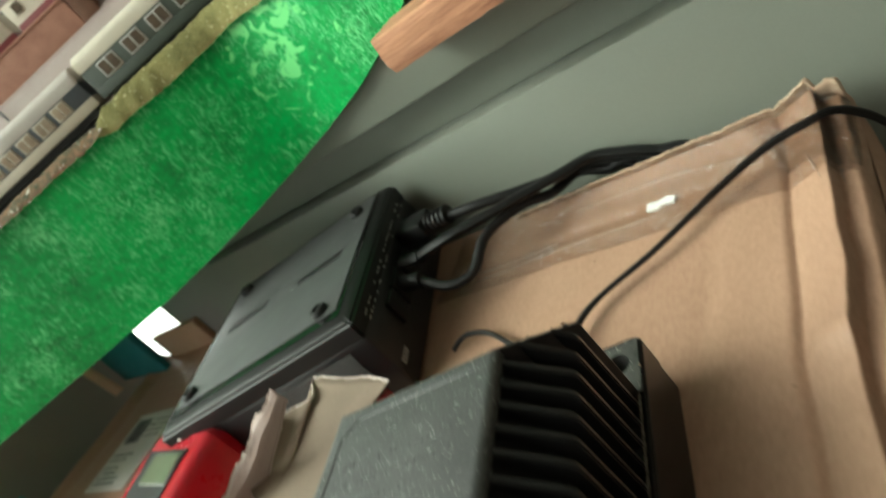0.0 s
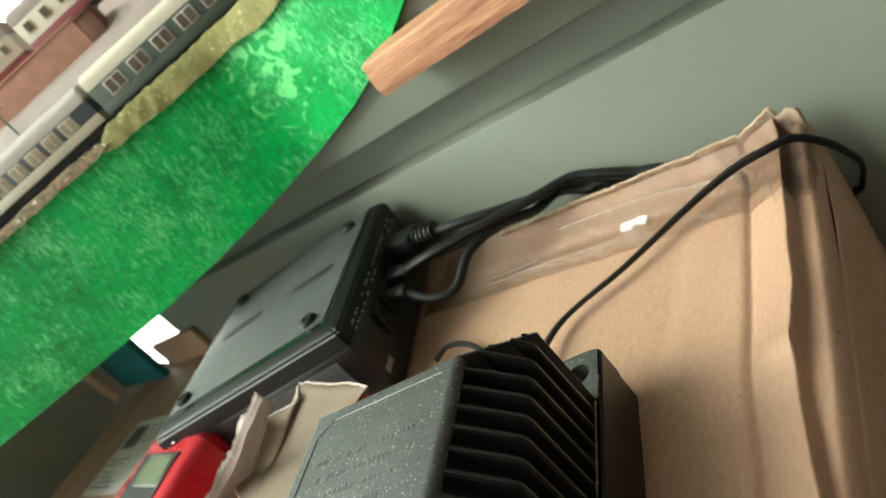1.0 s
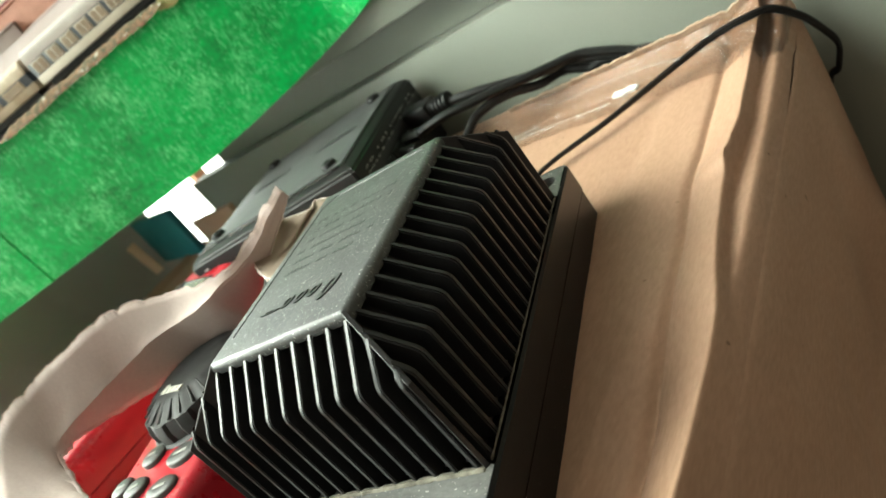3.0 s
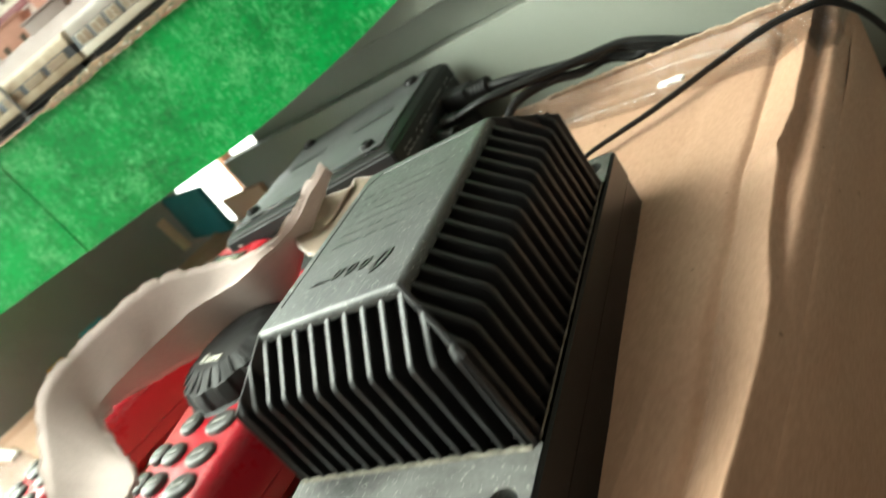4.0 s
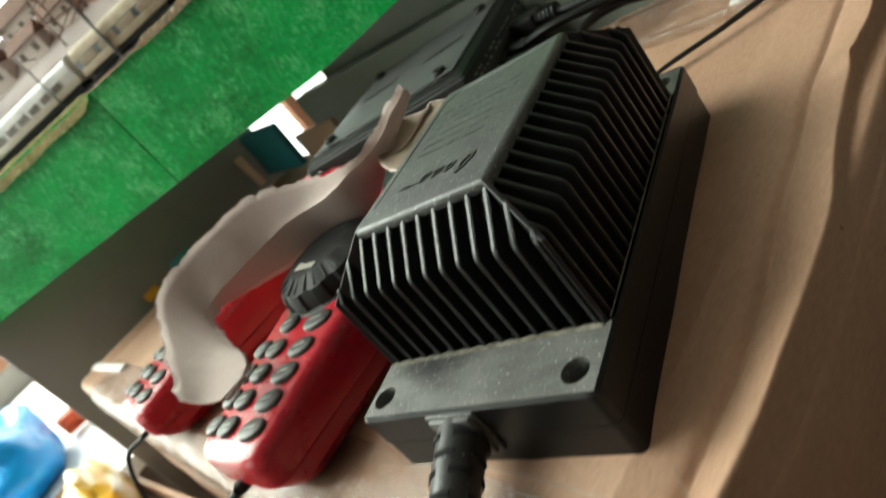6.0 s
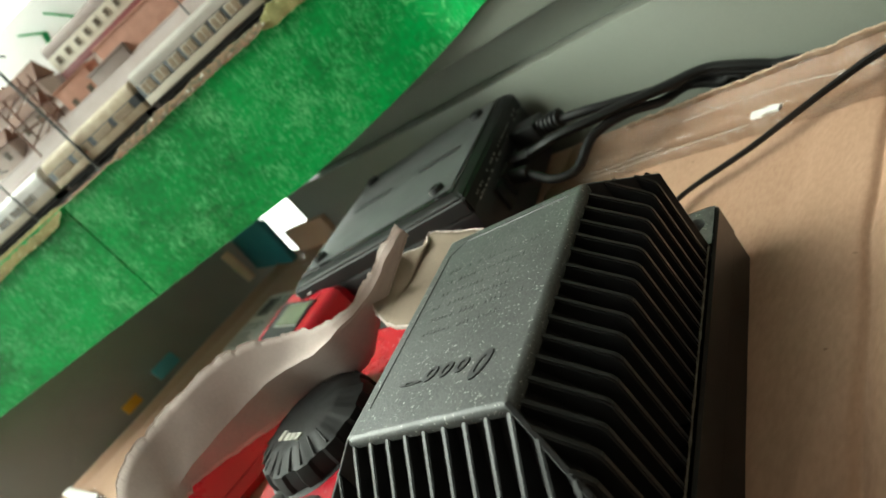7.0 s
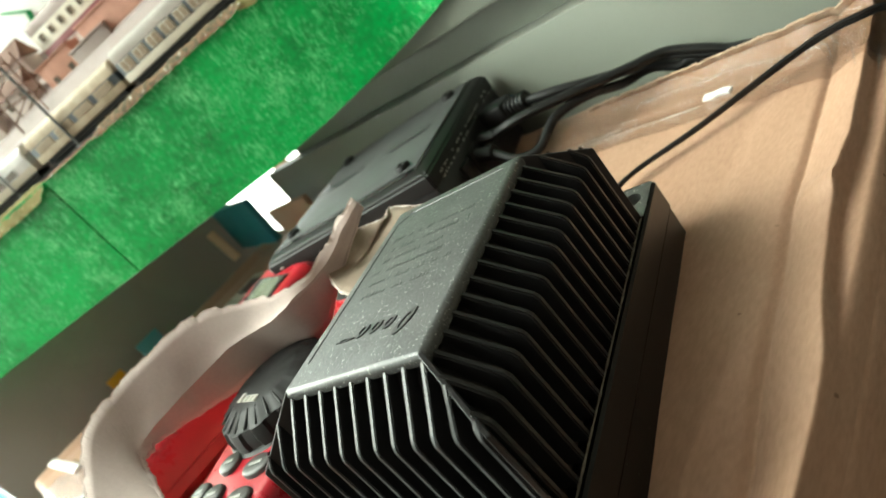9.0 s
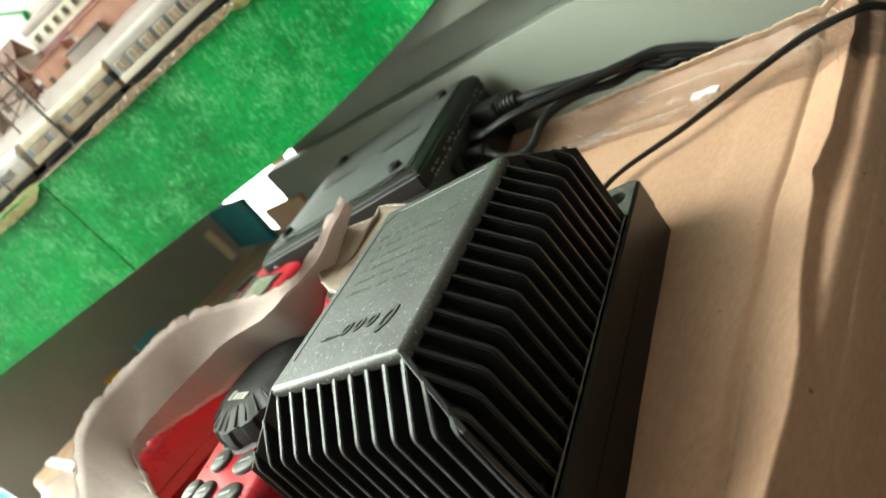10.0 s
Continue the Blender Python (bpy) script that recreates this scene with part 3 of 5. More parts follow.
        tube(bm, line, 0.0005, n=5, per=0, radii=lambda f: (0.0008 if ax != bx else 0.0002) + (0.0009 if ax != bx else 0.0004) * abs(noise.noise(Vector((f * 70, ax * 90, 0)))), flat=0.6)
        part("dust_line", bm, DUST, t)
    # ridges from the top plate's corners down to the shoulder
    for (a, b), (c, d) in (((TX1, TY0), (X1, Y0)), ((TX0, TY0), (X0, Y0)), ((TX1, TY1), (X1, Y1)), ((TX0, TY1), (X0, Y1))):
        k = Vector((a - c, b - d, 0))
        far = k.length
        k.normalize()
        side = Vector((-k.y, k.x, 0)) * 0.0007
        bm = fresh()
        ring = [(0.0006, H0 - 0.001), (0.0008, HS - 0.0008), (far, HT - 0.0002), (far + 0.002, HT - 0.004), (0.009, HS - 0.004), (0.009, H0 - 0.001)]
        faces = []
        for sgn in (-1, 1):
            faces.append([bm.verts.new(Vector((c, d, z)) + k * q + side * sgn) for q, z in ring])
        bm.faces.new(faces[0])
        bm.faces.new(faces[1][::-1])
        for i in range(len(ring)):
            j = (i + 1) % len(ring)
            bm.faces.new((faces[0][i], faces[1][i], faces[1][j], faces[0][j]))
        bmesh.ops.bevel(bm, geom=list(bm.edges), offset=0.0002, segments=1, affect="EDGES")
        part("ridge", bm, BLACK, t, smooth=20)
    # top plate with an incised outline and raised lettering bars
    bm = fresh()
    rings = [(0.0, 0.0, 0.0), (0.0015, 0.0010, 0.0012), (0.0012, 0.0007, 0.0040)]
    loops = []
    for ex, ey, dz in rings:
        z = HT - dz
        loops.append([bm.verts.new(p) for p in ((TX0 - ex, TY0 - ey, z), (TX1 + ex, TY0 - ey, z), (TX1 + ex, TY1 + ey, z), (TX0 - ex, TY1 + ey, z))])
    bm.faces.new(loops[0])
    bm.faces.new(loops[-1][::-1])
    for lo, hi in zip(loops, loops[1:]):
        for i in range(4):
            bm.faces.new((lo[i], lo[(i + 1) % 4], hi[(i + 1) % 4], hi[i]))
    bmesh.ops.bevel(bm, geom=list(bm.edges), offset=0.0007, segments=3, affect="EDGES", profile=0.5)
    top = part("top_plate", bm, DUSTY, t, "dusty grained top plate with an incised outline")
    bm = fresh()
    g0, g1, g2, g3 = TX0 + 0.0035, TX1 - 0.0035, TY0 + 0.0085, TY1 - 0.004
    out = [(g0, g2), (g0, g3 - 0.005), (g0 + 0.005, g3), (g1, g3)]
    for p, q in zip(out, out[1:]):
        tube(bm, [(*p, HT), (*q, HT)], 0.00022, n=5, per=0)
    part("outline_groove", bm, BLACK, top)
    # raised mark of plain slanted shapes, and rows of small raised lettering
    for x, y, w, h in MARK_SHAPES:
        bm = fresh()
        ring = [(x + w / 2 * math.cos(radians(g)) + 0.4 * h * math.sin(radians(g)) / 2, y + h / 2 * math.sin(radians(g))) for g in range(0, 360, 20)]
        hole = [(x + w / 4.5 * math.cos(radians(g)) + 0.4 * h * math.sin(radians(g)) / 4, y + h / 3.6 * math.sin(radians(g))) for g in range(0, 360, 20)]
        hi = [bm.verts.new((*p, HT + 0.0003)) for p in ring]
        inn = [bm.verts.new((*p, HT + 0.0003)) for p in hole]
        lo = [bm.verts.new((*p, HT - 0.0002)) for p in ring]
        low = [bm.verts.new((*p, HT - 0.0002)) for p in hole]
        for i in range(18):
            j = (i + 1) % 18
            bm.faces.new((hi[i], hi[j], inn[j], inn[i]))
            bm.faces.new((lo[i], lo[j], hi[j], hi[i]))
            bm.faces.new((inn[i], inn[j], low[j], low[i]))
        part("raised_mark", bm, BLACK, top)
    rng = random.Random(12)
    for k, y in enumerate((0.068, 0.0735, 0.079, 0.0845, 0.090, 0.0955)):
        x = TX0 + 0.008 + rng.uniform(0, 0.004)
        end = TX1 - 0.007 - rng.uniform(0, 0.008)
        while x < end:
            w = rng.uniform(0.0006, 0.0014)
            part("raised_letter", boxed(x, x + w, y, y + rng.uniform(0.0011, 0.0019), HT - 0.0002, HT + 0.00012), DUSTY, top)
            x += w + (rng.uniform(0.0004, 0.0008) if rng.random() < 0.8 else 0.003)
    return t


transformer()


# ---------------------------------------------------------------- digital amplifier, lying upside down
def amplifier():
    hw, hd, h = 0.066, 0.062, 0.050
    t = thing("digital_amplifier", pose(-0.102, 0.254, TOP, 0, 0, 5.5), "black box amplifier lying upside down, rubber feet up", "amplifier")
    bm = fresh()
    box(bm, -hw, hw, -hd, hd, 0.001, h - 0.012, bevel=0.002)
    body = part("body", bm, BLACK, t)
    bm = fresh()
    lo = [(-hw, -hd), (hw, -hd), (hw, hd), (-hw, hd)]
    e = 0.005
    hi = [(-hw + e, -hd + e), (hw - e, -hd + e), (hw - e, hd - e), (-hw + e, hd - e)]
    a = [bm.verts.new((*p, h - 0.012)) for p in lo]
    b = [bm.verts.new((*p, h - 0.003)) for p in lo]
    c = [bm.verts.new((*p, h)) for p in hi]
    for x, y in ((a, b), (b, c)):
        for i in range(4):
            bm.faces.new((x[i], x[(i + 1) % 4], y[(i + 1) % 4], y[i]))
    bm.faces.new(c)
    bmesh.ops.bevel(bm, geom=list(bm.edges), offset=0.0012, segments=2, affect="EDGES")
    part("shell", bm, BLACK_GLOSS, t, "glossy black shell with a bevelled rim")
    bm = fresh()
    for a0, a1, b0, b1 in ((-hw + 0.0062, hw - 0.0062, -hd + 0.0062, -hd + 0.0115), (-hw + 0.0062, hw - 0.0062, hd - 0.0066, hd - 0.0062), (-hw + 0.0062, -hw + 0.0085, -hd + 0.0117, hd - 0.0068), (hw - 0.0085, hw - 0.0062, -hd + 0.0117, hd - 0.0068)):
        box(bm, a0, a1, b0, b1, h - 0.0005, h + 0.0003)
    part("rim", bm, RIM_GLOSS, t, "polished black rim round the bottom plate", smooth=None)
    plate = part("bottom_plate", boxed(-hw + 0.009, hw - 0.009, -hd + 0.012, hd - 0.007, h, h + 0.0008, bevel=0.0003), METAL_PLATE, t, "dull dark grey bottom plate")
    for x, y in ((-0.028, 0.005), (0.029, 0.005)):
        part("slot", boxed(x - 0.0155, x + 0.0155, y - 0.003, y + 0.003, h + 0.0006, h + 0.0011), BLACK, plate)
    for x in (-0.047, 0.046):
        for y in (-0.0445, 0.0435):
            bm = fresh()
            lathe(bm, [(0.0045, 0), (0.0045, 0.002), (0.0038, 0.003), (0.0022, 0.0031), (0.002, 0.0022)], 18, (x, y, h + 0.0006))
            part("rubber_foot", bm, RUBBER, t)
    # ribbed grille low on the front
    for i in range(26):
        z = 0.006 + i * 0.0011
        part("grille_rib", boxed(0.005, hw - 0.012, -hd - 0.0006, -hd + 0.001, z, z + 0.0006), METAL_PLATE, body)
    # sockets and markings on the connector side
    for y, z, w, d in ((0.030, 0.030, 0.010, 0.010), (0.008, 0.026, 0.008, 0.010), (-0.012, 0.028, 0.008, 0.010), (-0.028, 0.028, 0.006, 0.010)):
        part("socket", boxed(hw - 0.001, hw + 0.0025, y - w, y + w, z - d, z + d * 0.4, bevel=0.0006), BLACK_GLOSS, body)
    rng = random.Random(4)
    for row, z in enumerate((0.0405, 0.0375)):
        y = -0.05
        while y < 0.05:
            w = rng.uniform(0.001, 0.0026)
            if rng.random() < (0.75 if row == 0 else 0.4):
                part("marking", boxed(hw, hw + 0.0003, y, y + w, z, z + rng.uniform(0.0008, 0.0012)), MARK, body)
            y += w + rng.uniform(0.0007, 0.0045)
    for k, y in enumerate((-0.056, -0.0535, -0.051, -0.0485)):
        part("marking", boxed(hw, hw + 0.0003, y, y + 0.0016, 0.012, 0.0155), MARK, body)
    return t


MARK = mat("pale_grey_print", (0.35, 0.35, 0.33), rough=0.6)
PALE_MARK = mat("silver_print", (0.55, 0.54, 0.48), rough=0.5)
amplifier()

# ---------------------------------------------------------------- red hand controllers


def controller(m, label):
    t = thing("hand_controller", m, label, "controller", "red hand controllers on the carton")
    secs = [(0.010 * (1 - math.cos(radians(11.25 * i))), 0.0160 + 0.0100 * math.sin(radians(11.25 * i)), 0.0288 - 0.0050 * (1 - math.sin(radians(11.25 * i)))) for i in range(9)]
    secs += [(0.035, 0.0268, 0.0318), (0.065, 0.0285, 0.0345), (0.085, 0.0302, 0.0352), (0.115, 0.0315, 0.0352),
            (0.135, 0.0325, 0.0370), (0.165, 0.033, 0.0402), (0.180, 0.0325, 0.0405), (0.1855, 0.029, 0.037)]

    def loft(name, z0f, z1f, inset, lab="", foot=0.0):
        bm = fresh()
        rows = []
        for y, w, zt in secs:
            w -= inset
            a, b = z0f(zt), z1f(zt)
            r = min(0.0065, (b - a) * 0.5) if not foot else 0.0006
            arc = [(r - r * math.cos(radians(18 * i)), r - r * math.sin(radians(18 * i))) for i in range(6)]
            pts = [(-w + foot, a), (-w, a + foot + 0.0002)] + [(-w + p, b - q) for p, q in arc] + [(w - p, b - q) for p, q in arc[::-1]] + [(w, a + foot + 0.0002), (w - foot, a)]
            back = 0.010 * max(0.0, 1 - y / 0.03) if foot else 0.0
            rows.append([bm.verts.new((x, y + back * (1 - (z - a) / (b - a)), z)) for x, z in pts])
        for lo, hi in zip(rows, rows[1:]):
            n = len(lo)
            for i in range(n):
                bm.faces.new((lo[i], lo[(i + 1) % n], hi[(i + 1) % n], hi[i]))
        bm.faces.new(rows[0][::-1])
        bm.faces.new(rows[-1])
        return part(name, bm, RED, t, lab, smooth=30)

    loft("lower_shell", lambda z: 0.0, lambda z: 0.0125, 0.0003, foot=0.006)
    shell = loft("upper_shell", lambda z: 0.0129, lambda z: z, 0.0)

    def top(y):
        for (a, _, z0), (b, _, z1) in zip(secs, secs[1:]):
            if a <= y <= b:
                return z0 + (z1 - z0) * (y - a) / (b - a)
        return secs[-1][2]

    def button(x, y, rx, ry):
        z = top(y)
        bm = fresh()
        lathe(bm, [(rx * 1.06, -0.001), (rx * 1.05, 0.0010), (rx * 0.98, 0.0016), (rx * 0.86, 0.0019), (rx * 0.3, 0.0020)], 22, sy=ry / rx)
        b = part("button", bm, KEY_RUBBER, t, m=pose(x, y, z, 0, 0, 18))
        bm = fresh()
        box(bm, -rx * 0.45, rx * 0.45, -ry * 0.13, ry * 0.13, 0.0018, 0.0022)
        part("button_mark", bm, MARK, b)

    for y in (0.0125, 0.024, 0.0355, 0.047):
        for c, rx in ((-0.0170, 0.0048), (-0.0060, 0.0056), (0.0135, 0.0070)):
            button(c, y, rx, 0.0044)
    for c, rx in ((-0.0080, 0.0056), (0.0135, 0.0074)):
        button(c, 0.0595, rx, 0.0045)
    # speed knob
    kz = top(0.0895) - 0.0015
    bm = fresh()
    lathe(bm, [(0.0275, -0.003), (0.0275, 0.0008), (0.0262, 0.0016)], 40)
    part("knob_collar", bm, RUBBER, t, m=pose(-0.0030, 0.0895, kz))
    bm = fresh()
    lathe(bm, [(0.0262, 0.001), (0.0260, 0.0052), (0.0246, 0.0092), (0.0172, 0.0124), (0.0150, 0.0130), (0.004, 0.0133)], 120, flute=0.045, flutes=24)
    knob = part("knob", bm, RUBBER, t, "fluted black speed knob", m=pose(-0.0030, 0.0895, kz), smooth=30)
    for i in range(10):
        a = radians(205 + 130 * i / 9)
        bm = fresh()
        tube(bm, [(0.0155 * math.cos(a), 0.0155 * math.sin(a), 0.0126), (0.0236 * math.cos(a), 0.0236 * math.sin(a), 0.0099)], 0.00045, n=5, per=0)
        part("knob_rib", bm, RUBBER, knob)
    for i, (x, w, h) in enumerate(((-0.0062, 0.0026, 0.0042), (-0.0022, 0.0028, 0.003), (0.0014, 0.0026, 0.003), (0.0048, 0.0028, 0.003))):
        part("knob_mark", boxed(x, x + w, -0.0115, -0.0115 + h, 0.0126, 0.0136), PALE_MARK, knob)
    # display
    tilt = pose(0, 0.152, top(0.152), 6.0)
    bm = fresh()
    prism(bm, [(-0.0215, -0.007), (-0.012, -0.010), (0.012, -0.010), (0.0205, -0.007), (0.0215, 0.019), (-0.0225, 0.019)], -0.002, 0.0006)
    part("display_bezel", bm, RUBBER, t, m=tilt)
    part("display_frame", boxed(-0.0120, 0.0200, 0.0005, 0.0175, 0.0003, 0.0012, bevel=0.0004), LCD_FRAME, t, m=tilt)
    part("display", boxed(-0.0108, 0.0188, 0.0016, 0.0163, 0.0008, 0.0016), LCD, t, "grey-green liquid crystal display", m=tilt)
    for i, (x, w, h) in enumerate(((-0.012, 0.003, 0.0012), (-0.0075, 0.002, 0.0012), (-0.004, 0.0035, 0.0012), (0.001, 0.0026, 0.0012), (0.005, 0.0035, 0.0012))):
        part("case_mark", boxed(x, x + w, 0.0235, 0.0235 + h, 0.0006, 0.0010), PALE_MARK, t, m=tilt)
    return t


LCD = mat("display_glass", (0.14, 0.155, 0.105), (0.11, 0.125, 0.08), scale=20, rough=0.12, rough_var=0.03)
LCD_FRAME = mat("display_rim", (0.1, 0.105, 0.085), rough=0.4)

controller(pose(-0.0655, -0.0145, TOP, 0, 0, -8), "red hand controller with black buttons and a fluted black knob")
controller(pose(-0.209, 0.020, TOP, 0, 0, -17), "red hand controller with lit display beside a white label")

# ---------------------------------------------------------------- torn paperboard

TORN_FIBRE = mat("bare_paper_fibre", (0.66, 0.57, 0.52), (0.5, 0.41, 0.37), scale=300, rough=0.95, bump=0.5, bump_scale=1200)


def ragged_sheet(name, outer, inner, material, m, label, category, steps=40, cols=10, rough=0.0016, thick=0.0011, sag=0.0, seed=1):
    """A torn sheet between two smooth lines, both edges frayed."""
    a, b = spline(outer, 12), spline(inner, 12)

    def along(p, f):
        k = f * (len(p) - 1)
        i = min(int(k), len(p) - 2)
        return p[i].lerp(p[i + 1], k - i)
    bm = fresh()
    rows = []
    for i in range(steps + 1):
        f = i / steps
        p, q = along(a, f), along(b, f)
        j1, j2 = rough * noise.noise(Vector((f * 31, seed, 0))) + 0.4 * rough * noise.noise(Vector((f * 90, seed, 2))), rough * noise.noise(Vector((f * 27, seed, 9)))
        d = (q - p).normalized()
        p, q = p + d * j1, q + d * j2
        row = []
        for k in range(cols + 1):
            w = p.lerp(q, k / cols)
            w.z += -sag * math.sin(math.pi * k / cols) + 0.0009 * noise.noise(w * 60 + Vector((seed, 0, 0)))
            row.append(bm.verts.new(w))
        rows.append(row)
    rim = [[r[0].co.copy(), r[2].co.copy()] for r in rows] + [[r[-1].co.copy(), r[-3].co.copy()] for r in rows[::-1]]
    for lo, hi in zip(rows, rows[1:]):
        for k in range(cols):
            bm.faces.new((lo[k], lo[k + 1], hi[k + 1], hi[k]))
    t = thing(name, m, label, category)
    ob = part("sheet", bm, material, t, smooth=60)
    so = ob.modifiers.new("thickness", "SOLIDIFY")
    so.thickness, so.offset = thick, 0
    bm = fresh()
    lines = []
    for i, (p, q) in enumerate(rim):
        d = (q - p).normalized()
        up = Vector((0, 0, 0.0006))
        lines.append([bm.verts.new(p - d * 0.0003 - up), bm.verts.new(p - d * (0.0003 + 0.0004 * noise.noise(Vector((i * 0.9, seed, 4)))) + up * 1.1), bm.verts.new(p + d * (0.0007 + 0.0007 * noise.noise(Vector((i * 0.35, seed, 7)))) + up * 1.2)])
    for i, (lo, hi) in enumerate(zip(lines, lines[1:])):
        if i != steps:
            for k in range(2):
                bm.faces.new((lo[k], lo[k + 1], hi[k + 1], hi[k]))
    part("torn_edge", bm, TORN_FIBRE, t, "pale bare fibres along the tear", smooth=40)
    return t


def folded_sheet():
    """Grey paperboard: a torn outer rim, a nearly flat face, a curved fold, and a lip dipping down to the controller."""
    outer = spline([(-0.0674, -0.0057, 0.7524), (-0.0887, 0.0115, 0.7595), (-0.1033, 0.0331, 0.7742), (-0.1006, 0.0571, 0.7780), (-0.0823, 0.0800, 0.7790), (-0.0608, 0.0934, 0.7703), (-0.0363, 0.1006, 0.7642), (-0.0256, 0.1173, 0.7675), (-0.0112, 0.1310, 0.7756)], 12)
    fold = spline([(-0.0520, -0.0020, 0.7440), (-0.0530, 0.0140, 0.7440), (-0.0785, 0.0280, 0.7505), (-0.0925, 0.0405, 0.7580), (-0.0830, 0.0700, 0.7605), (-0.0640, 0.0860, 0.7605), (-0.0395, 0.0925, 0.7610), (-0.0248, 0.1130, 0.7640), (-0.0092, 0.1298, 0.7738)], 12)
    lip = spline([(-0.0515, -0.0015, 0.7436), (-0.0525, 0.0138, 0.7433), (-0.0775, 0.0285, 0.7495), (-0.0920, 0.0415, 0.7550), (-0.0885, 0.0765, 0.7430), (-0.0705, 0.0940, 0.7425), (-0.0465, 0.1015, 0.7400), (-0.0288, 0.1152, 0.7550), (-0.0092, 0.1303, 0.7705)], 12)
    n = len(outer)
    steps = 420
    bm = fresh()
    rows = []
    for i in range(steps + 1):
        k = i / steps * (n - 1)
        j = min(int(k), n - 2)
        p, q, r = (c[j].lerp(c[j + 1], k - j) for c in (outer, fold, lip))
        s = i / steps
        d = (q - p).normalized()
        tear = -d * (0.0022 * noise.noise(Vector((s * 22, 1, 0))) + 0.0012 * noise.noise(Vector((s * 60, 2, 0))) + 0.0004 * noise.noise(Vector((s * 190, 2, 0))))
        e = (r - q)
        r = r + e.normalized() * (0.0016 * noise.noise(Vector((s * 26, 5, 0))) + 0.0007 * noise.noise(Vector((s * 90, 5, 3)))) if e.length > 1e-5 else r
        r = r + d * max(0.0, 1 - s / 0.4) * (0.0018 * noise.noise(Vector((s * 34, 15, 0))) + 0.0009 * noise.noise(Vector((s * 110, 15, 2))))
        row = []
        for m in range(9):
            f = m / 8
            w = p.lerp(q, f) + tear * max(0.0, 1 - f * 5)
            w.z += -0.0022 * math.sin(math.pi * f) + 0.0016 * noise.noise(w * 42) + 0.0004 * noise.noise(w * 150)
            row.append(w)
        for m in range(1, 7):
            f = m / 6
            w = q.lerp(r, f)
            w.z += 0.0002 * math.sin(math.pi * f)
            row.append(w)
        rows.append([bm.verts.new(w) for w in row])
    for lo, hi in zip(rows, rows[1:]):
        for m in range(len(lo) - 1):
            bm.faces.new((lo[m], lo[m + 1], hi[m + 1], hi[m]))
    t = thing("torn_paperboard", Matrix(), "curled grey paperboard torn along a ragged edge", "paperboard")
    rim = [[v.co.copy() for v in r] for r in rows]
    ob = part("sheet", bm, GREYBOARD, t, smooth=34)
    so = ob.modifiers.new("thickness", "SOLIDIFY")
    so.thickness, so.offset = 0.0009, 0
    # pale fibres bared along the tear, wider and narrower
    for name, seed, at in (("torn_edge", 3, 0), ("torn_lip", 9, -1)):
        bm = fresh()
        lines = []
        for i, r in enumerate(rim):
            p, q = r[at], r[at + (2 if at == 0 else -2)]
            d = (q - p)
            d = d.normalized() if d.length > 1e-6 else Vector((0, 0, 1))
            s = i / steps
            wide = (0.0011 if at == 0 else 0.0005) * (1 + 0.9 * noise.noise(Vector((s * 60, seed, 0))) + 0.5 * noise.noise(Vector((s * 190, seed, 1))))
            up = Vector((0, 0, 0.0005))
            lines.append([bm.verts.new(p - d * 0.0004 - up), bm.verts.new(p - d * (0.0003 + 0.0005 * noise.noise(Vector((s * 300, seed, 4)))) + up * 1.1), bm.verts.new(p + d * max(0.0002, wide) + up * 1.25)])
        for lo, hi in zip(lines, lines[1:]):
            for k in range(2):
                bm.faces.new((lo[k], lo[k + 1], hi[k + 1], hi[k]))
        part(name, bm, TORN_FIBRE, t, "pale bare fibres along the tear", smooth=40)
    return t


folded_sheet()
ragged_sheet("torn_paperboard_flap", [(-0.0255, 0.1330, 0.7640), (-0.0290, 0.1385, 0.7598), (-0.0250, 0.1435, 0.7568), (-0.0205, 0.1470, 0.7552), (-0.0275, 0.1605, 0.7538), (-0.0120, 0.1545, 0.7528), (0.0020, 0.1495, 0.7512), (0.0120, 0.1440, 0.7500)],
             [(-0.0285, 0.1150, 0.7632), (-0.0290, 0.1125, 0.7605), (-0.0275, 0.1090, 0.7575), (-0.0225, 0.1040, 0.7555), (-0.0160, 0.0995, 0.7545), (-0.0080, 0.0965, 0.7535), (-0.0015, 0.1000, 0.7525), (-0.0005, 0.1300, 0.7512)],
             KRAFT_INNER, Matrix(), "torn brown inner face of paperboard leaning by the transformer", "paperboard", steps=90, cols=14, seed=5, rough=0.0010, sag=0.0008)

# ---------------------------------------------------------------- model railway edge


def fascia(name, a0, a1, label):
    """A board along the layout's edge, its far end bent round to lie along the panelling."""
    bm = fresh()
    n = max(2, int((a1 - a0) / 0.006))
    front, back = [], []
    for i in range(n + 1):
        a = a0 + (a1 - a0) * i / n
        p, lo = fascia_line(a)
        q, _ = fascia_line(a + 0.001)
        t = (q - p).normalized()
        nrm = Vector((-t.y, t.x, 0))
        col = []
        for k in range(9):
            col.append(Vector((p.x, p.y, lo + (0.872 + 0.001 * noise.noise(Vector((a * 40, 0, 0))) - lo) * k / 8)))
        front.append([bm.verts.new(c) for c in col])
        back.append([bm.verts.new(c + nrm * 0.006) for c in col])
    for g in (front, back):
        for lo, hi in zip(g, g[1:]):
            for k in range(8):
                bm.faces.new((lo[k], hi[k], hi[k + 1], lo[k + 1]))
    for k in (0, 8):
        for i in range(n):
            bm.faces.new((front[i][k], front[i + 1][k], back[i + 1][k], back[i][k]))
    for i in (0, n):
        for k in range(8):
            bm.faces.new((front[i][k], front[i][k + 1], back[i][k + 1], back[i][k]))
    return bm


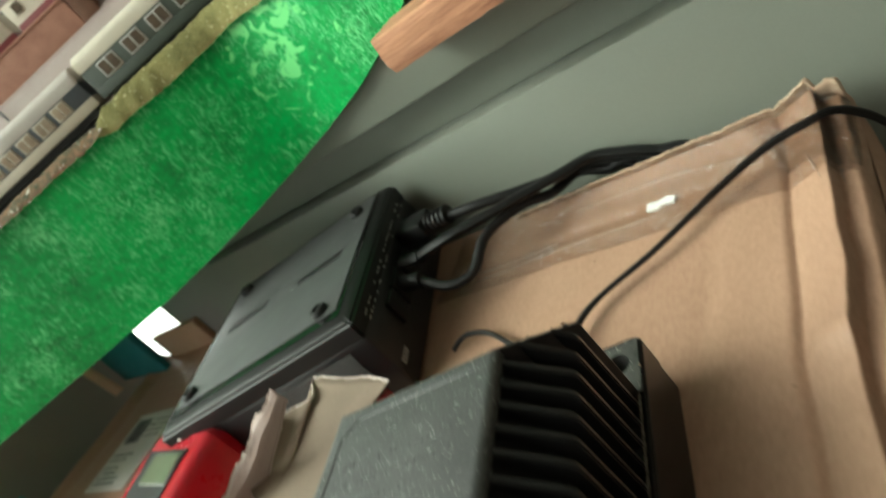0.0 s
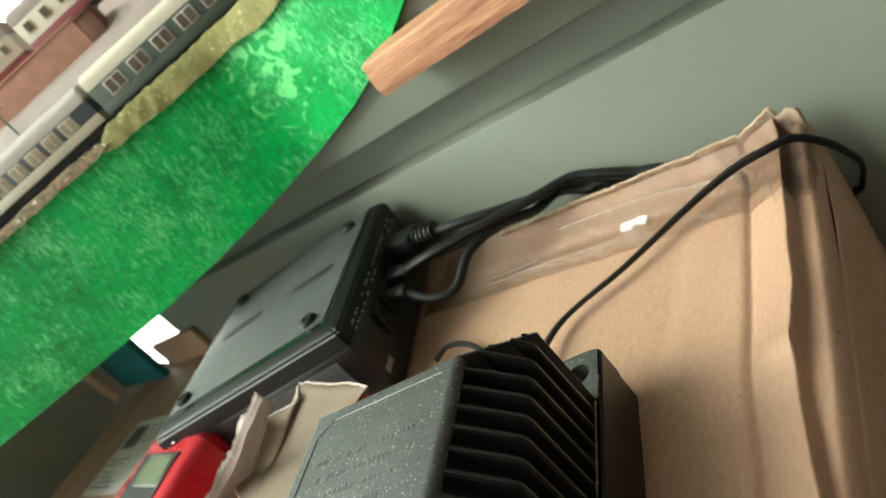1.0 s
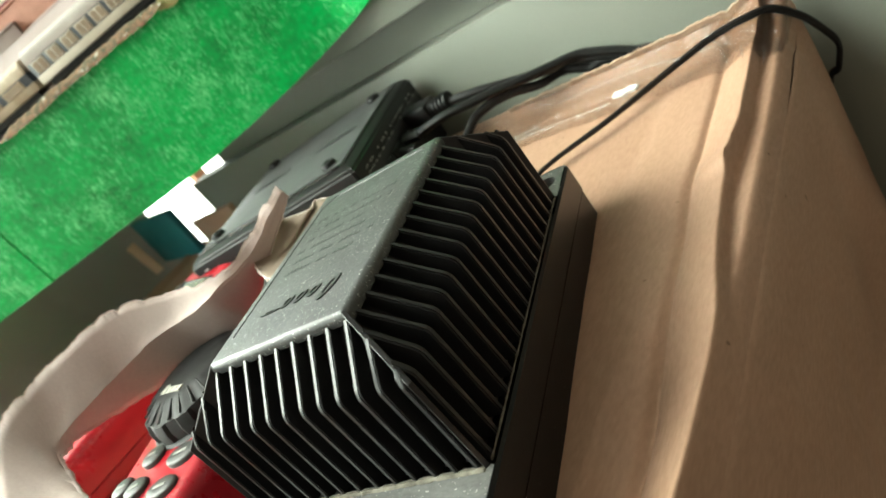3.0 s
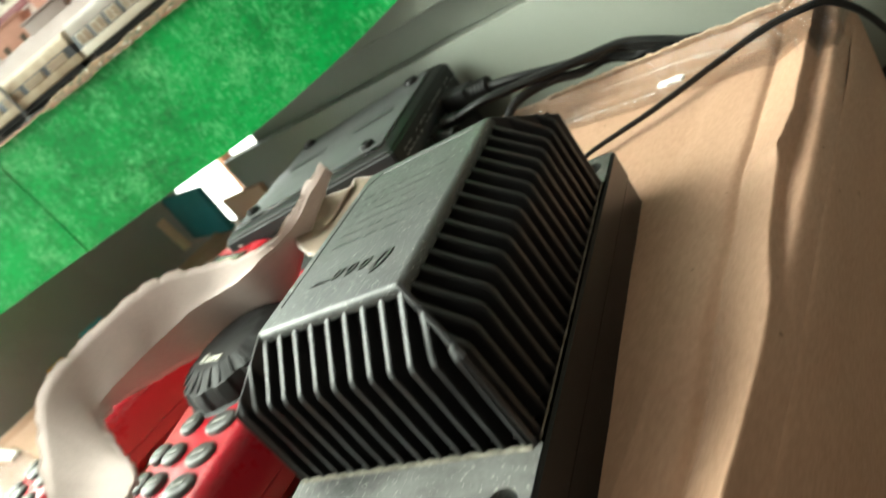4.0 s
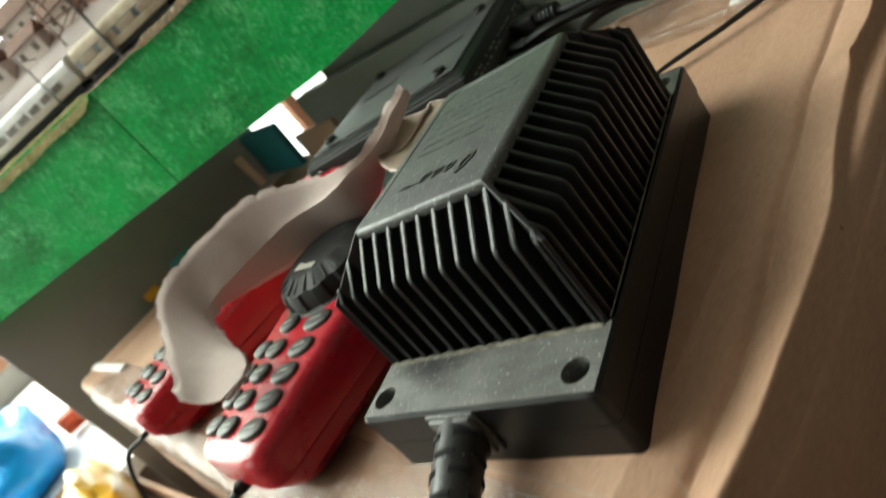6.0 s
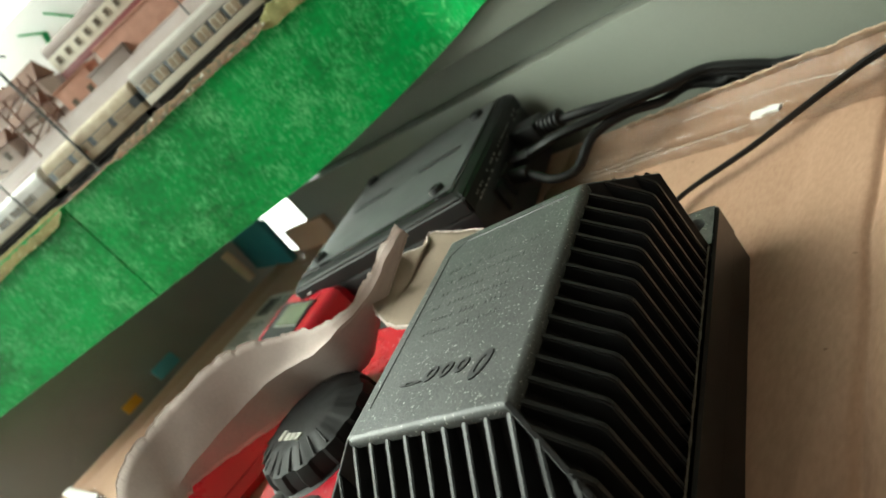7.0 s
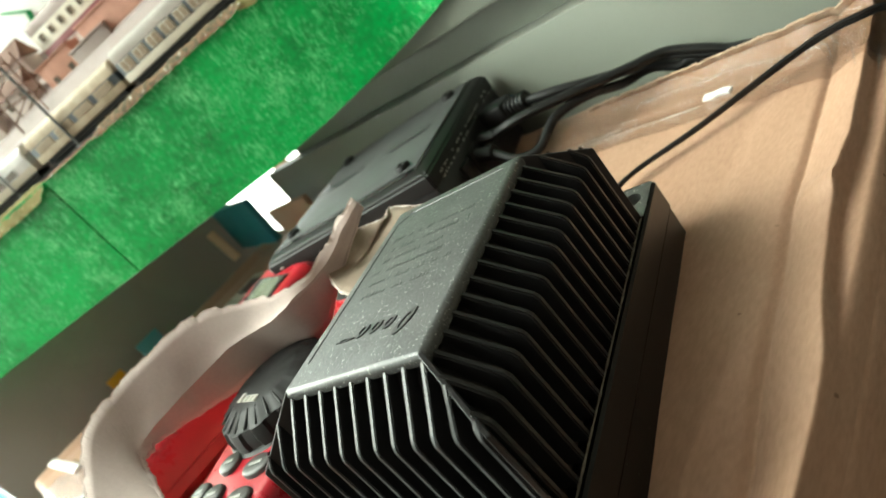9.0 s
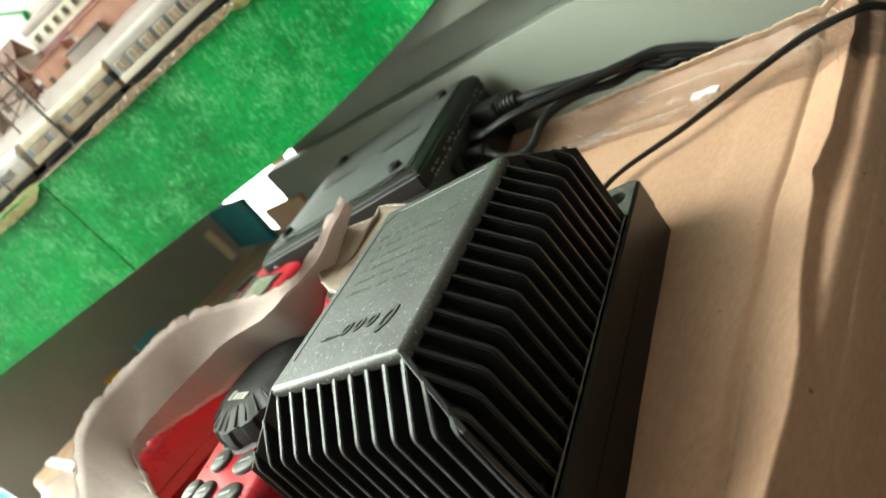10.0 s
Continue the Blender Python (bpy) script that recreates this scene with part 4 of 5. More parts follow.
LOWER_EDGE = [(-0.2, 0.785), (0.0, 0.783), (0.15, 0.7815), (0.19, 0.7835), (0.23, 0.787), (0.26, 0.7905), (0.285, 0.7945), (0.30, 0.798), (0.325, 0.804), (0.35, 0.812), (0.37, 0.820), (0.42, 0.845), (0.45, 0.862)]


def fascia_line(a):
    """Plan point of the fascia's face at a metres along, and its lower edge's height."""
    bend = 0.270
    lo = table(a, LOWER_EDGE)
    if a <= bend:
        p = LAY @ Vector((a, 0, 0))
        return Vector((p.x, p.y, 0)), lo
    o = LAY @ Vector((bend, 0, 0))
    s, turn, r = a - bend, radians(37.4), 0.045
    h0 = math.atan2(0.39, 0.921)
    arc = r * turn
    k = min(s, arc)
    h = h0 - k / r
    x = o.x + r * (math.sin(h0) - math.sin(h))
    y = o.y + r * (math.cos(h) - math.cos(h0))
    if s > arc:
        x += (s - arc) * math.cos(h)
        y += (s - arc) * math.sin(h)
    return Vector((x, y, 0)), lo


def layout():
    t = thing("model_railway", Matrix(), "model railway baseboard with green painted fascia and scenic edge", "model railway")
    part("fascia_board", fascia("f", 0.0008, 0.45, ""), GREEN, t, "brush-painted bright green board", smooth=40)
    part("fascia_board", fascia("f", -0.75, -0.0008, ""), GREEN, t, "brush-painted bright green board", smooth=40)
    bm = fresh()
    pts = [(-0.75, 0.007), (0.262, 0.007), (0.55, 0.007), (0.55, 0.9), (-0.75, 0.9)]
    prism(bm, [tuple((LAY @ Vector((a, b, 0))).xy) for a, b in pts], 0.848, 0.868)
    part("deck", bm, GREY_DARK, t)
    return t


layout()
bm = fresh()
rows = []
for i in range(151):
    x = -0.046 + 0.546 * i / 150
    row = []
    for j in range(28):
        k = j % 7 / 7
        y, z = ((0.272 + 0.028 * k, 0.803), (0.300, 0.803 + 0.018 * k), (0.300 - 0.028 * k, 0.821), (0.272, 0.821 - 0.018 * k))[j // 7]
        cy, cz = y - 0.286, z - 0.812
        r = 1 - 0.06 * (abs(cy) / 0.014 * abs(cz) / 0.009) ** 3
        e = 0.0016 * noise.noise(Vector((y * 160, z * 160, 3))) + 0.0007 * noise.noise(Vector((y * 500, z * 500, 5))) if i == 0 else 0.0
        w = 0.0005 * noise.noise(Vector((x * 25, j * 0.9, 1))) + 0.00035 * noise.noise(Vector((x * 160, j * 1.7, 4)))
        row.append(bm.verts.new((x + e, 0.286 + cy * r + w, 0.812 + cz * r + w)))
    rows.append(row)
for lo, hi in zip(rows, rows[1:]):
    for j in range(28):
        bm.faces.new((lo[j], lo[(j + 1) % 28], hi[(j + 1) % 28], hi[j]))
bm.faces.new(rows[0])
bm.faces.new(rows[-1][::-1])
single("wood_batten", bm, WOOD, ROOM, "raw reddish wooden batten under the model railway", "batten")

# ---------------------------------------------------------------- scenery and trains on the layout
MOSS = mat("olive_scatter", (0.22, 0.2, 0.07), (0.12, 0.12, 0.04), scale=90, rough=1.0, bump=1.0, bump_scale=900, fine=0.5, speck=(0.4, 0.38, 0.2), speck_scale=500, speck_cut=0.66)
ROCK = mat("painted_plaster_rock", (0.21, 0.115, 0.06), (0.03, 0.05, 0.025), scale=260, rough=0.95, bump=0.9, bump_scale=600, speck=(0.55, 0.55, 0.48), speck_scale=330, speck_cut=0.68)
BALLAST = mat("dark_ballast", (0.05, 0.045, 0.04), (0.03, 0.028, 0.025), scale=500, rough=0.95, bump=0.8, bump_scale=1200)
CREAM = mat("cream_car_paint", (0.58, 0.54, 0.44), (0.53, 0.49, 0.4), scale=80, rough=0.35)
SAGE = mat("grey_green_car_paint", (0.055, 0.07, 0.056), (0.045, 0.058, 0.047), scale=80, rough=0.35)
MAUVE = mat("mauve_roof_paint", (0.3, 0.24, 0.22), (0.26, 0.2, 0.185), scale=60, rough=0.6)
SLATE = mat("slate_blue_car_paint", (0.075, 0.09, 0.105), (0.065, 0.08, 0.09), scale=80, rough=0.35)
CARGLASS = mat("car_window", (0.09, 0.075, 0.06), (0.14, 0.11, 0.08), scale=150, rough=0.2)
CARTRIM = mat("car_trim_white", (0.62, 0.62, 0.6), rough=0.4)
BLIND = mat("beige_window_blind", (0.33, 0.27, 0.19), (0.24, 0.19, 0.13), scale=120, rough=0.5)
SAND = mat("weathered_beige_paint", (0.45, 0.38, 0.27), (0.34, 0.27, 0.18), scale=110, rough=0.6, bump=0.2)
GREYROOF = mat("grey_roof_paint", (0.36, 0.33, 0.29), (0.3, 0.27, 0.24), scale=60, rough=0.6)
MAROON = mat("maroon_car_paint", (0.2, 0.04, 0.045), (0.17, 0.035, 0.04), scale=70, rough=0.35)
UNDER = mat("black_underframe", (0.015, 0.015, 0.015), rough=0.7)
BRICKPINK = mat("salmon_brick_card", (0.5, 0.27, 0.2), (0.4, 0.2, 0.15), scale=120, rough=0.85, bump=0.4, bump_scale=900)
ROOFBROWN = mat("brown_model_roof", (0.16, 0.075, 0.045), (0.11, 0.05, 0.03), scale=120, rough=0.8, bump=0.4)
PALEWALL = mat("pale_model_wall", (0.6, 0.52, 0.48), (0.5, 0.42, 0.38), scale=90, rough=0.8)
TERRACE = mat("pale_mauve_ground", (0.42, 0.34, 0.33), (0.33, 0.26, 0.25), scale=60, rough=0.9, bump=0.4, bump_scale=500)
POLE = mat("grey_mast", (0.09, 0.1, 0.1), rough=0.5)
MINT = mat("green_print", (0.02, 0.45, 0.13), rough=0.6)


def on_layout(a, b, z, rz=0.0):
    return LAY @ pose(a, b, z, 0, 0, rz)


def scenery():
    # rail bed
    bm = fresh()
    box(bm, -0.75, 0.54, 0.0085, 0.034, 0.8685, 0.875)
    single("track_bed", bm, BALLAST, LAY, "dark ballasted track bed along the layout's edge", kind="structure", smooth=None)
    for b in (0.0155, 0.0245):
        single("rail", boxed(-0.75, 0.54, b, b + 0.0008, 0.8752, 0.8768), UNDER, LAY, "thin dark model rail", "rail", "model rails", smooth=None)
    # scatter-covered rim, thick in some stretches and broken rock in others
    def rim(name, a0, a1, h, drop, material, label, seed):
        bm = fresh()
        n, k = int((a1 - a0) / 0.0016), 12
        rows = []
        for i in range(n + 1):
            a = a0 + (a1 - a0) * i / n
            p, _ = fascia_line(a)
            q, _ = fascia_line(a + 0.001)
            t = (q - p).normalized()
            nr = Vector((-t.y, t.x, 0))
            e = min(1, i / 6, (n - i) / 6)
            hh = (h + 0.0016 * noise.noise(Vector((a * 45, seed, 0))) + 0.0009 * noise.noise(Vector((a * 210, seed, 3)))) * (0.25 + 0.75 * e)
            dd = drop * (0.35 + 0.65 * e) * (1 + 0.35 * noise.noise(Vector((a * 30, seed, 7))))
            row = []
            for j in range(k + 1):
                w = math.pi * j / k
                off = -0.0022 - 0.0016 * math.sin(w) if j < k / 2 else 0.0
                y = -0.0034 * (1 - j / k) * (1 + 0.5 * noise.noise(Vector((a * 150, j, seed)))) + 0.010 * (j / k)
                z = 0.872 - dd * (1 - j / k) ** 2 + hh * math.sin(w) ** 0.8 + 0.0009 * noise.noise(Vector((a * 400, j * 1.3, seed)))
                row.append(bm.verts.new(p + nr * y + Vector((0, 0, z))))
            rows.append(row)
        for lo, hi in zip(rows, rows[1:]):
            for j in range(k):
                bm.faces.new((lo[j], lo[j + 1], hi[j + 1], hi[j]))
        return single(name, bm, material, Matrix(), label, "scenery", smooth=60)
    rim("scenic_bank", 0.195, 0.40, 0.0085, 0.0070, MOSS, "olive scatter grass bank along the green board", 1)
    rim("scenic_rock_edge", 0.055, 0.2, 0.0042, 0.003, ROCK, "small rough painted rocks along the layout's edge", 2)
    rim("scenic_ledge", 0.0015, 0.056, 0.0015, 0.0012, ROCK, "thin brown plaster lip on the layout's edge", 3)
    rim("scenic_bank", -0.2, -0.002, 0.0045, 0.009, MOSS, "olive scatter grass bank with a pale crest", 4)


scenery()


def carriage(m, length, roof, body, low, label, win, pitch, w=0.0185, z0=0.0045, z1=0.030, paired=False, trim=None, start=0.006, wz=(0.0115, 0.0185), glass=None):
    t = thing("model_carriage", m, label, "model carriage", "model train carriages")
    bm = fresh()
    box(bm, 0, length, 0, w, z0, z1 - 0.0095, bevel=0.0006)
    side = part("body", bm, body, t)
    bm = fresh()
    prof = [(-0.0002, z1 - 0.0096)] + [(w / 2 - (w / 2 + 0.0002) * math.cos(math.pi * i / 10), z1 - 0.0096 + 0.0094 * math.sin(math.pi * i / 10) ** 0.55) for i in range(1, 10)] + [(w + 0.0002, z1 - 0.0096)]
    prism(bm, prof, -0.0003, length + 0.0003, "x")
    bmesh.ops.bevel(bm, geom=[e for e in bm.edges if abs(e.verts[0].co.x - e.verts[1].co.x) < 1e-6], offset=0.0009, segments=2, affect="EDGES")
    part("roof", bm, roof, t)
    part("lower_band", boxed(-0.0002, length + 0.0002, -0.0003, w + 0.0003, z0, z0 + 0.0055, bevel=0.0003), low, t)
    part("underframe", boxed(0.004, length - 0.004, 0.002, w - 0.002, 0.001, z0), UNDER, t)
    for x in (0.018, 0.027, length - 0.027, length - 0.018):
        bm = fresh()
        lathe(bm, [(0.0031, 0), (0.0031, 0.0008), (0.0024, 0.0012)], 16)
        part("wheel", bm, UNDER, t, m=pose(x, 0.0035, 0.0034, 90))
    x = start
    while x + win < length - 0.003:
        part("window_frame", boxed(x - 0.0008, x + win + 0.0008, -0.0006, 0.0004, wz[0] - 0.0008, wz[1] + 0.0008, bevel=0.0004), trim or body, side)
        if paired:
            h = (win - 0.001) / 2
            for k in (0, 1):
                part("pane", boxed(x + k * (h + 0.001), x + k * (h + 0.001) + h, -0.0008, -0.0005, wz[0], wz[1]), glass or CARGLASS, side)
        else:
            part("pane", boxed(x, x + win, -0.0008, -0.0005, wz[0], wz[1]), glass or CARGLASS, side)
        x += pitch
    return t


Z_RAIL = 0.8768
carriage(on_layout(0.208, 0.0115, Z_RAIL), 0.235, CREAM, SAGE, SAGE, "grey-green model railway carriage with cream roof", 0.0105, 0.0178, paired=True, trim=CARTRIM, start=0.0105)
carriage(on_layout(0.099, 0.0115, Z_RAIL), 0.105, GREYROOF, SLATE, CREAM, "slate blue and cream model carriage on the edge track", 0.0085, 0.0132, trim=CREAM, start=0.004, paired=True, z1=0.0285, wz=(0.0112, 0.0175), glass=BLIND)
carriage(on_layout(0.002, 0.0115, Z_RAIL), 0.093, SAND, SLATE, SAND, "weathered beige and grey model railcar on the edge track", 0.015, 0.0215, trim=SAND, start=0.006, z1=0.0262, wz=(0.0108, 0.0150), glass=BLIND)
carriage(on_layout(-0.172, 0.0115, Z_RAIL), 0.168, CARTRIM, CARTRIM, CREAM, "pale grey model carriage at the layout's edge", 0.010, 0.015, trim=CARTRIM, start=0.008, z1=0.0255, wz=(0.0105, 0.0155))


def backing():
    # sloping station ground, retaining wall and the upper line
    bm = fresh()
    prism(bm, [(0.036, 0.8685), (0.036, 0.904), (0.045, 0.916), (0.062, 0.9255), (0.098, 0.9405), (0.36, 0.9405), (0.36, 0.8685)], -0.26, 0.55, "x")
    single("station_ground", bm, MAUVE, LAY, "mauve-brown sloping station ground on the layout", kind="structure", smooth=None)
    bm = fresh()
    prism(bm, [(0.037, 0.8690), (0.037, 0.906), (0.060, 0.927), (0.110, 0.960), (0.37, 0.962), (0.37, 0.8690)], -0.60, -0.012, "x")
    single("station_terrace", bm, TERRACE, LAY, "pale mauve terraced ground behind the edge track", kind="structure", smooth=None)
    for a, b, w, hh in ((-0.16, 0.085, 0.05, 0.030), (-0.225, 0.070, 0.045, 0.026), (-0.09, 0.096, 0.05, 0.026), (-0.035, 0.090, 0.035, 0.022)):
        t = thing("model_house", on_layout(a, b, 0.935), "mauve model house with steep brown roof", "model building", "model houses on the terrace")
        part("wall_block", boxed(0, w, 0, 0.022, 0, hh, bevel=0.0004), PALEWALL, t)
        bm = fresh()
        prism(bm, [(-0.002, hh), (0.011, hh + 0.015), (0.024, hh)], -0.002, w + 0.002, "x")
        part("roof", bm, ROOFBROWN, t)
        for i in range(3):
            x = (i + 0.5) * w / 3
            part("window", boxed(x - 0.0025, x + 0.0025, -0.0005, 0.0003, hh * 0.55, hh * 0.55 + 0.006), CARGLASS, t)
    for a0, a1, b, z, h, m, lab in ((0.075, 0.219, 0.050, 0.9235, 0.0115, BRICKPINK, "long low salmon brick model platform wall"), (0.2195, 0.231, 0.050, 0.9225, 0.011, ROOFBROWN, "small dark brown model block"), (0.028, 0.062, 0.049, 0.903, 0.030, BRICKPINK, "salmon brick model building"),
                                    (0.060, 0.096, 0.046, 0.901, 0.024, MAUVE, "mauve model building block"), (0.03, 0.075, 0.0785, 0.9265, 0.012, PALEWALL, "small pale model hut"),
                                    (-0.06, -0.028, 0.047, 0.9145, 0.018, PALEWALL, "pale model house with brown roof"), (-0.11, -0.075, 0.05, 0.917, 0.020, PALEWALL, "pale model house with brown roof"),
                                    (-0.02, 0.012, 0.052, 0.9185, 0.017, PALEWALL, "pale model house with brown roof"), (0.13, 0.165, 0.046, 0.901, 0.012, ROOFBROWN, "low brown model lean-to")):
        t = thing("model_building", on_layout(a0, b, z - 0.012), lab, "model building", "model buildings on the layout")
        w, d = a1 - a0, 0.016
        part("wall_block", boxed(0, w, 0, d, 0, h + 0.012, bevel=0.0004), m, t)
        bm = fresh()
        if "roof" in lab:
            prism(bm, [(-0.002, h + 0.012), (d / 2, h + 0.022), (d + 0.002, h + 0.012)], -0.002, w + 0.002, "x")
        else:
            box(bm, -0.0008, w + 0.0008, -0.0008, d + 0.0008, h + 0.012, h + 0.0135, bevel=0.0004)
        part("roof", bm, ROOFBROWN if "roof" in lab else m, t)
        n = 0 if "platform" in lab or "block" in lab else max(1, int(w / 0.012))
        for i in range(n):
            x = (i + 0.5) * w / n
            part("window", boxed(x - 0.0022, x + 0.0022, -0.0005, 0.0003, h * 0.45 + 0.012, h * 0.45 + 0.018), CARGLASS, t)
    carriage(on_layout(0.012, 0.101, 0.9408), 0.155, MAUVE, CREAM, MAROON, "cream and maroon model carriage on the upper line", 0.0045, 0.0115, z1=0.033, wz=(0.0145, 0.020))
    carriage(on_layout(0.172, 0.101, 0.9408), 0.15, MAUVE, CREAM, MAROON, "cream and maroon model carriage on the upper line", 0.0055, 0.0145, z1=0.033, wz=(0.0145, 0.0205))
    # masts
    for a, b, h, r in ((0.037, 0.0095, 0.10, 0.0011), (-0.03, 0.0095, 0.05, 0.0007), (0.150, 0.040, 0.06, 0.0006)):
        t = thing("catenary_mast", on_layout(a, b, 0.8725), "thin grey model catenary mast", "mast", "catenary masts")
        bm = fresh()
        tube(bm, [(0, 0, 0), (0, 0, h)], r, n=8, per=0)
        part("pole", bm, POLE, t)
        part("foot", boxed(-0.002, 0.002, -0.0015, 0.0025, -0.001, 0.003, bevel=0.0005), POLE, t)
        bm = fresh()
        tube(bm, [(0, 0, h - 0.004), (0, 0.018, h - 0.007)], r * 0.6, n=6, per=0)
        part("arm", bm, POLE, t)
    # lattice gantry
    t = thing("signal_gantry", on_layout(-0.012, 0.040, 0.893), "brown wire lattice model gantry", "gantry")
    for a in (0, 0.03):
        for b in (0, 0.012):
            bm = fresh()
            tube(bm, [(a, b, -0.004), (a + 0.004, b, 0.062)], 0.0007, n=6, per=0)
            part("leg", bm, ROOFBROWN, t)
    for k in range(5):
        for b in (0, 0.012):
            z = 0.012 * k + 0.012
            bm = fresh()
            tube(bm, [(0.002, b, z), (0.033, b, z + (0.01 if k % 2 else -0.004))], 0.0005, n=5, per=0)
            part("brace", bm, ROOFBROWN, t)
    # white notice with green strokes standing at the back
    t = thing("notice_board", on_layout(0.0, 0.150, 0.9405), "white notice board with bright green strokes", "notice board")
    part("board", boxed(-0.07, 0.10, 0, 0.002, 0, 0.075, bevel=0.0004), WHITE, t)
    for p, q, r in (((-0.02, 0.062), (0.0, 0.050), 0.0035), ((0.0, 0.050), (-0.006, 0.034), 0.0035), ((0.012, 0.06), (0.030, 0.043), 0.0035), ((0.030, 0.043), (0.018, 0.030), 0.0035), ((0.045, 0.062), (0.052, 0.05), 0.003)):
        bm = fresh()
        tube(bm, [(p[0], -0.0005, p[1]), (q[0], -0.0005, q[1])], r, n=6, per=0, flat=0.2)
        part("stroke", bm, MINT, t)
    # bushes at the far end
    rng = random.Random(8)
    for a, b, s in ((-0.145, 0.042, 0.016), (-0.185, 0.050, 0.021), (-0.215, 0.046, 0.019), (-0.118, 0.072, 0.014)):
        t = thing("model_bush", on_layout(a, b, 0.912 + (b - 0.042) * 0.8), "olive model bush of small clumps", "bush", "model bushes")
        bm = fresh()
        tube(bm, [(0, 0, -0.006), (0.001, 0, s)], 0.0012, n=6, per=0)
        part("trunk", bm, ROOFBROWN, t)
        bm = fresh()
        for k in range(190):
            d = Vector((rng.gauss(0, 0.5), rng.gauss(0, 0.5), rng.gauss(0.9, 0.45))) * s
            r = s * rng.uniform(0.14, 0.3)
            m = Matrix.Translation(d) @ Euler((rng.random() * 6, rng.random() * 6, 0)).to_matrix().to_4x4() @ Matrix.Diagonal((r, r * 0.8, r * 0.5, 1))
            bmesh.ops.create_icosphere(bm, subdivisions=1, radius=1, matrix=m)
        part("crown", bm, MOSS, t, smooth=None)


backing()

# ---------------------------------------------------------------- leads
def lead(name, runs, r, material, label, flat=1.0, n=8, m=None):
    """runs: name and points of each part of a lead."""
    t = thing(name, m or Matrix(), label, "cable")
    for part_name, pts, rad, mt in runs:
        bm = fresh()
        tube(bm, pts, rad, n=n, per=10, flat=flat)
        part(part_name, bm, mt or material, t, smooth=60)
    return t


def ribbed_relief():
    t = thing("mains_lead", Matrix(), "thick black mains lead with ribbed strain relief", "cable")
    path = spline([(0.0375, -0.0005, 0.7135), (0.0405, -0.0140, 0.7125), (0.0442, -0.0290, 0.7105), (0.0470, -0.0425, 0.7070)], 12)
    bm = fresh()
    tube(bm, path, 0.006, n=20, per=0, radii=lambda f: 0.0076 - 0.0020 * f)
    relief = part("strain_relief", bm, RELIEF, t, "black rubber strain relief with staggered slots", smooth=60)
    for i in range(1, 8):
        k = i / 8 * (len(path) - 1)
        p = path[int(k)]
        d = (path[min(int(k) + 1, len(path) - 1)] - path[int(k) - 1]).normalized()
        s = d.cross(Vector((0, 0, 1))).normalized()
        w = s.cross(d).normalized()
        rr = 0.0076 - 0.0020 * i / 8
        for c in (0, 1, 2, 3):
            a0 = radians(90 * c + (45 if i % 2 else 0) - 26)
            pts = [p + (rr - 0.00045) * (math.cos(a0 + radians(52) * q / 5) * s + math.sin(a0 + radians(52) * q / 5) * w) for q in range(6)]
            bm = fresh()
            tube(bm, pts, 0.0012, n=6, per=0)
            part("slot", bm, SLOT_BLACK, relief)
    part("collar", boxed(0.0300, 0.0450, -0.0024, 0.0006, 0.7058, 0.7208, bevel=0.0006), DUSTY, t)
    part("collar_rim", boxed(0.0286, 0.0464, -0.0009, 0.0006, 0.7048, 0.7216, bevel=0.0004), DUSTY, t)
    bm = fresh()
    tube(bm, [path[-2], (0.0485, -0.051, 0.7025), (0.0495, -0.063, 0.690), (0.048, -0.071, 0.64), (0.046, -0.07, 0.5), (0.05, -0.08, 0.2), (0.10, -0.16, 0.006), (0.3, -0.5, 0.005)], 0.0033, n=12, per=10)
    part("lead", bm, RUBBER, t, smooth=60)


RELIEF = mat("worn_black_rubber", (0.02, 0.02, 0.02), (0.012, 0.012, 0.012), scale=150, rough=0.4, bump=0.2, speck=(0.25, 0.25, 0.24), speck_scale=500, speck_cut=0.72)
SLOT_BLACK = mat("slot_black", (0.003, 0.003, 0.003), rough=0.9)
ribbed_relief()


def P(u, v, z):
    return tuple(ROOM @ Vector((u, v, z)))


# twin lead from the transformer's back over the carton's corner
twin = [(0.052, 0.150, 0.709), (0.047, 0.165, 0.7075), P(0.005, 0.204, 0.704), P(0.031, 0.229, 0.704), P(0.056, 0.253, 0.7055), P(0.073, 0.2635, 0.7075), P(0.086, 0.269, 0.7075), P(0.0945, 0.275, 0.7045), P(0.1015, 0.283, 0.693), P(0.1055, 0.290, 0.680), P(0.1068, 0.2955, 0.669), P(0.1025, 0.3000, 0.656), P(0.095, 0.3015, 0.635), P(0.092, 0.3015, 0.5), P(0.092, 0.3015, 0.2), P(0.092, 0.3015, 0.004)]
lead("twin_lead", [("strand", [(x, y, z) for x, y, z in twin], 0.0011, RUBBER), ("strand", [(x + 0.0023 * max(0.1, 1 - i / 5), y - 0.0010 * max(0.1, 1 - i / 5), z + 0.0015 * min(1, i / 5)) for i, (x, y, z) in enumerate(twin)], 0.0011, RUBBER)], 0.0016, RUBBER, "thin black twin lead running over the carton's corner")
lead("lead_end", [("strand", [(-0.013, 0.2125, 0.7025), (-0.006, 0.2165, 0.704), (0.004, 0.214, 0.7035), (0.014, 0.206, 0.7025), (0.030, 0.185, 0.7025), (0.040, 0.156, 0.704)], 0.0013, RUBBER)], 0.002, RUBBER, "short loose black lead behind the transformer")
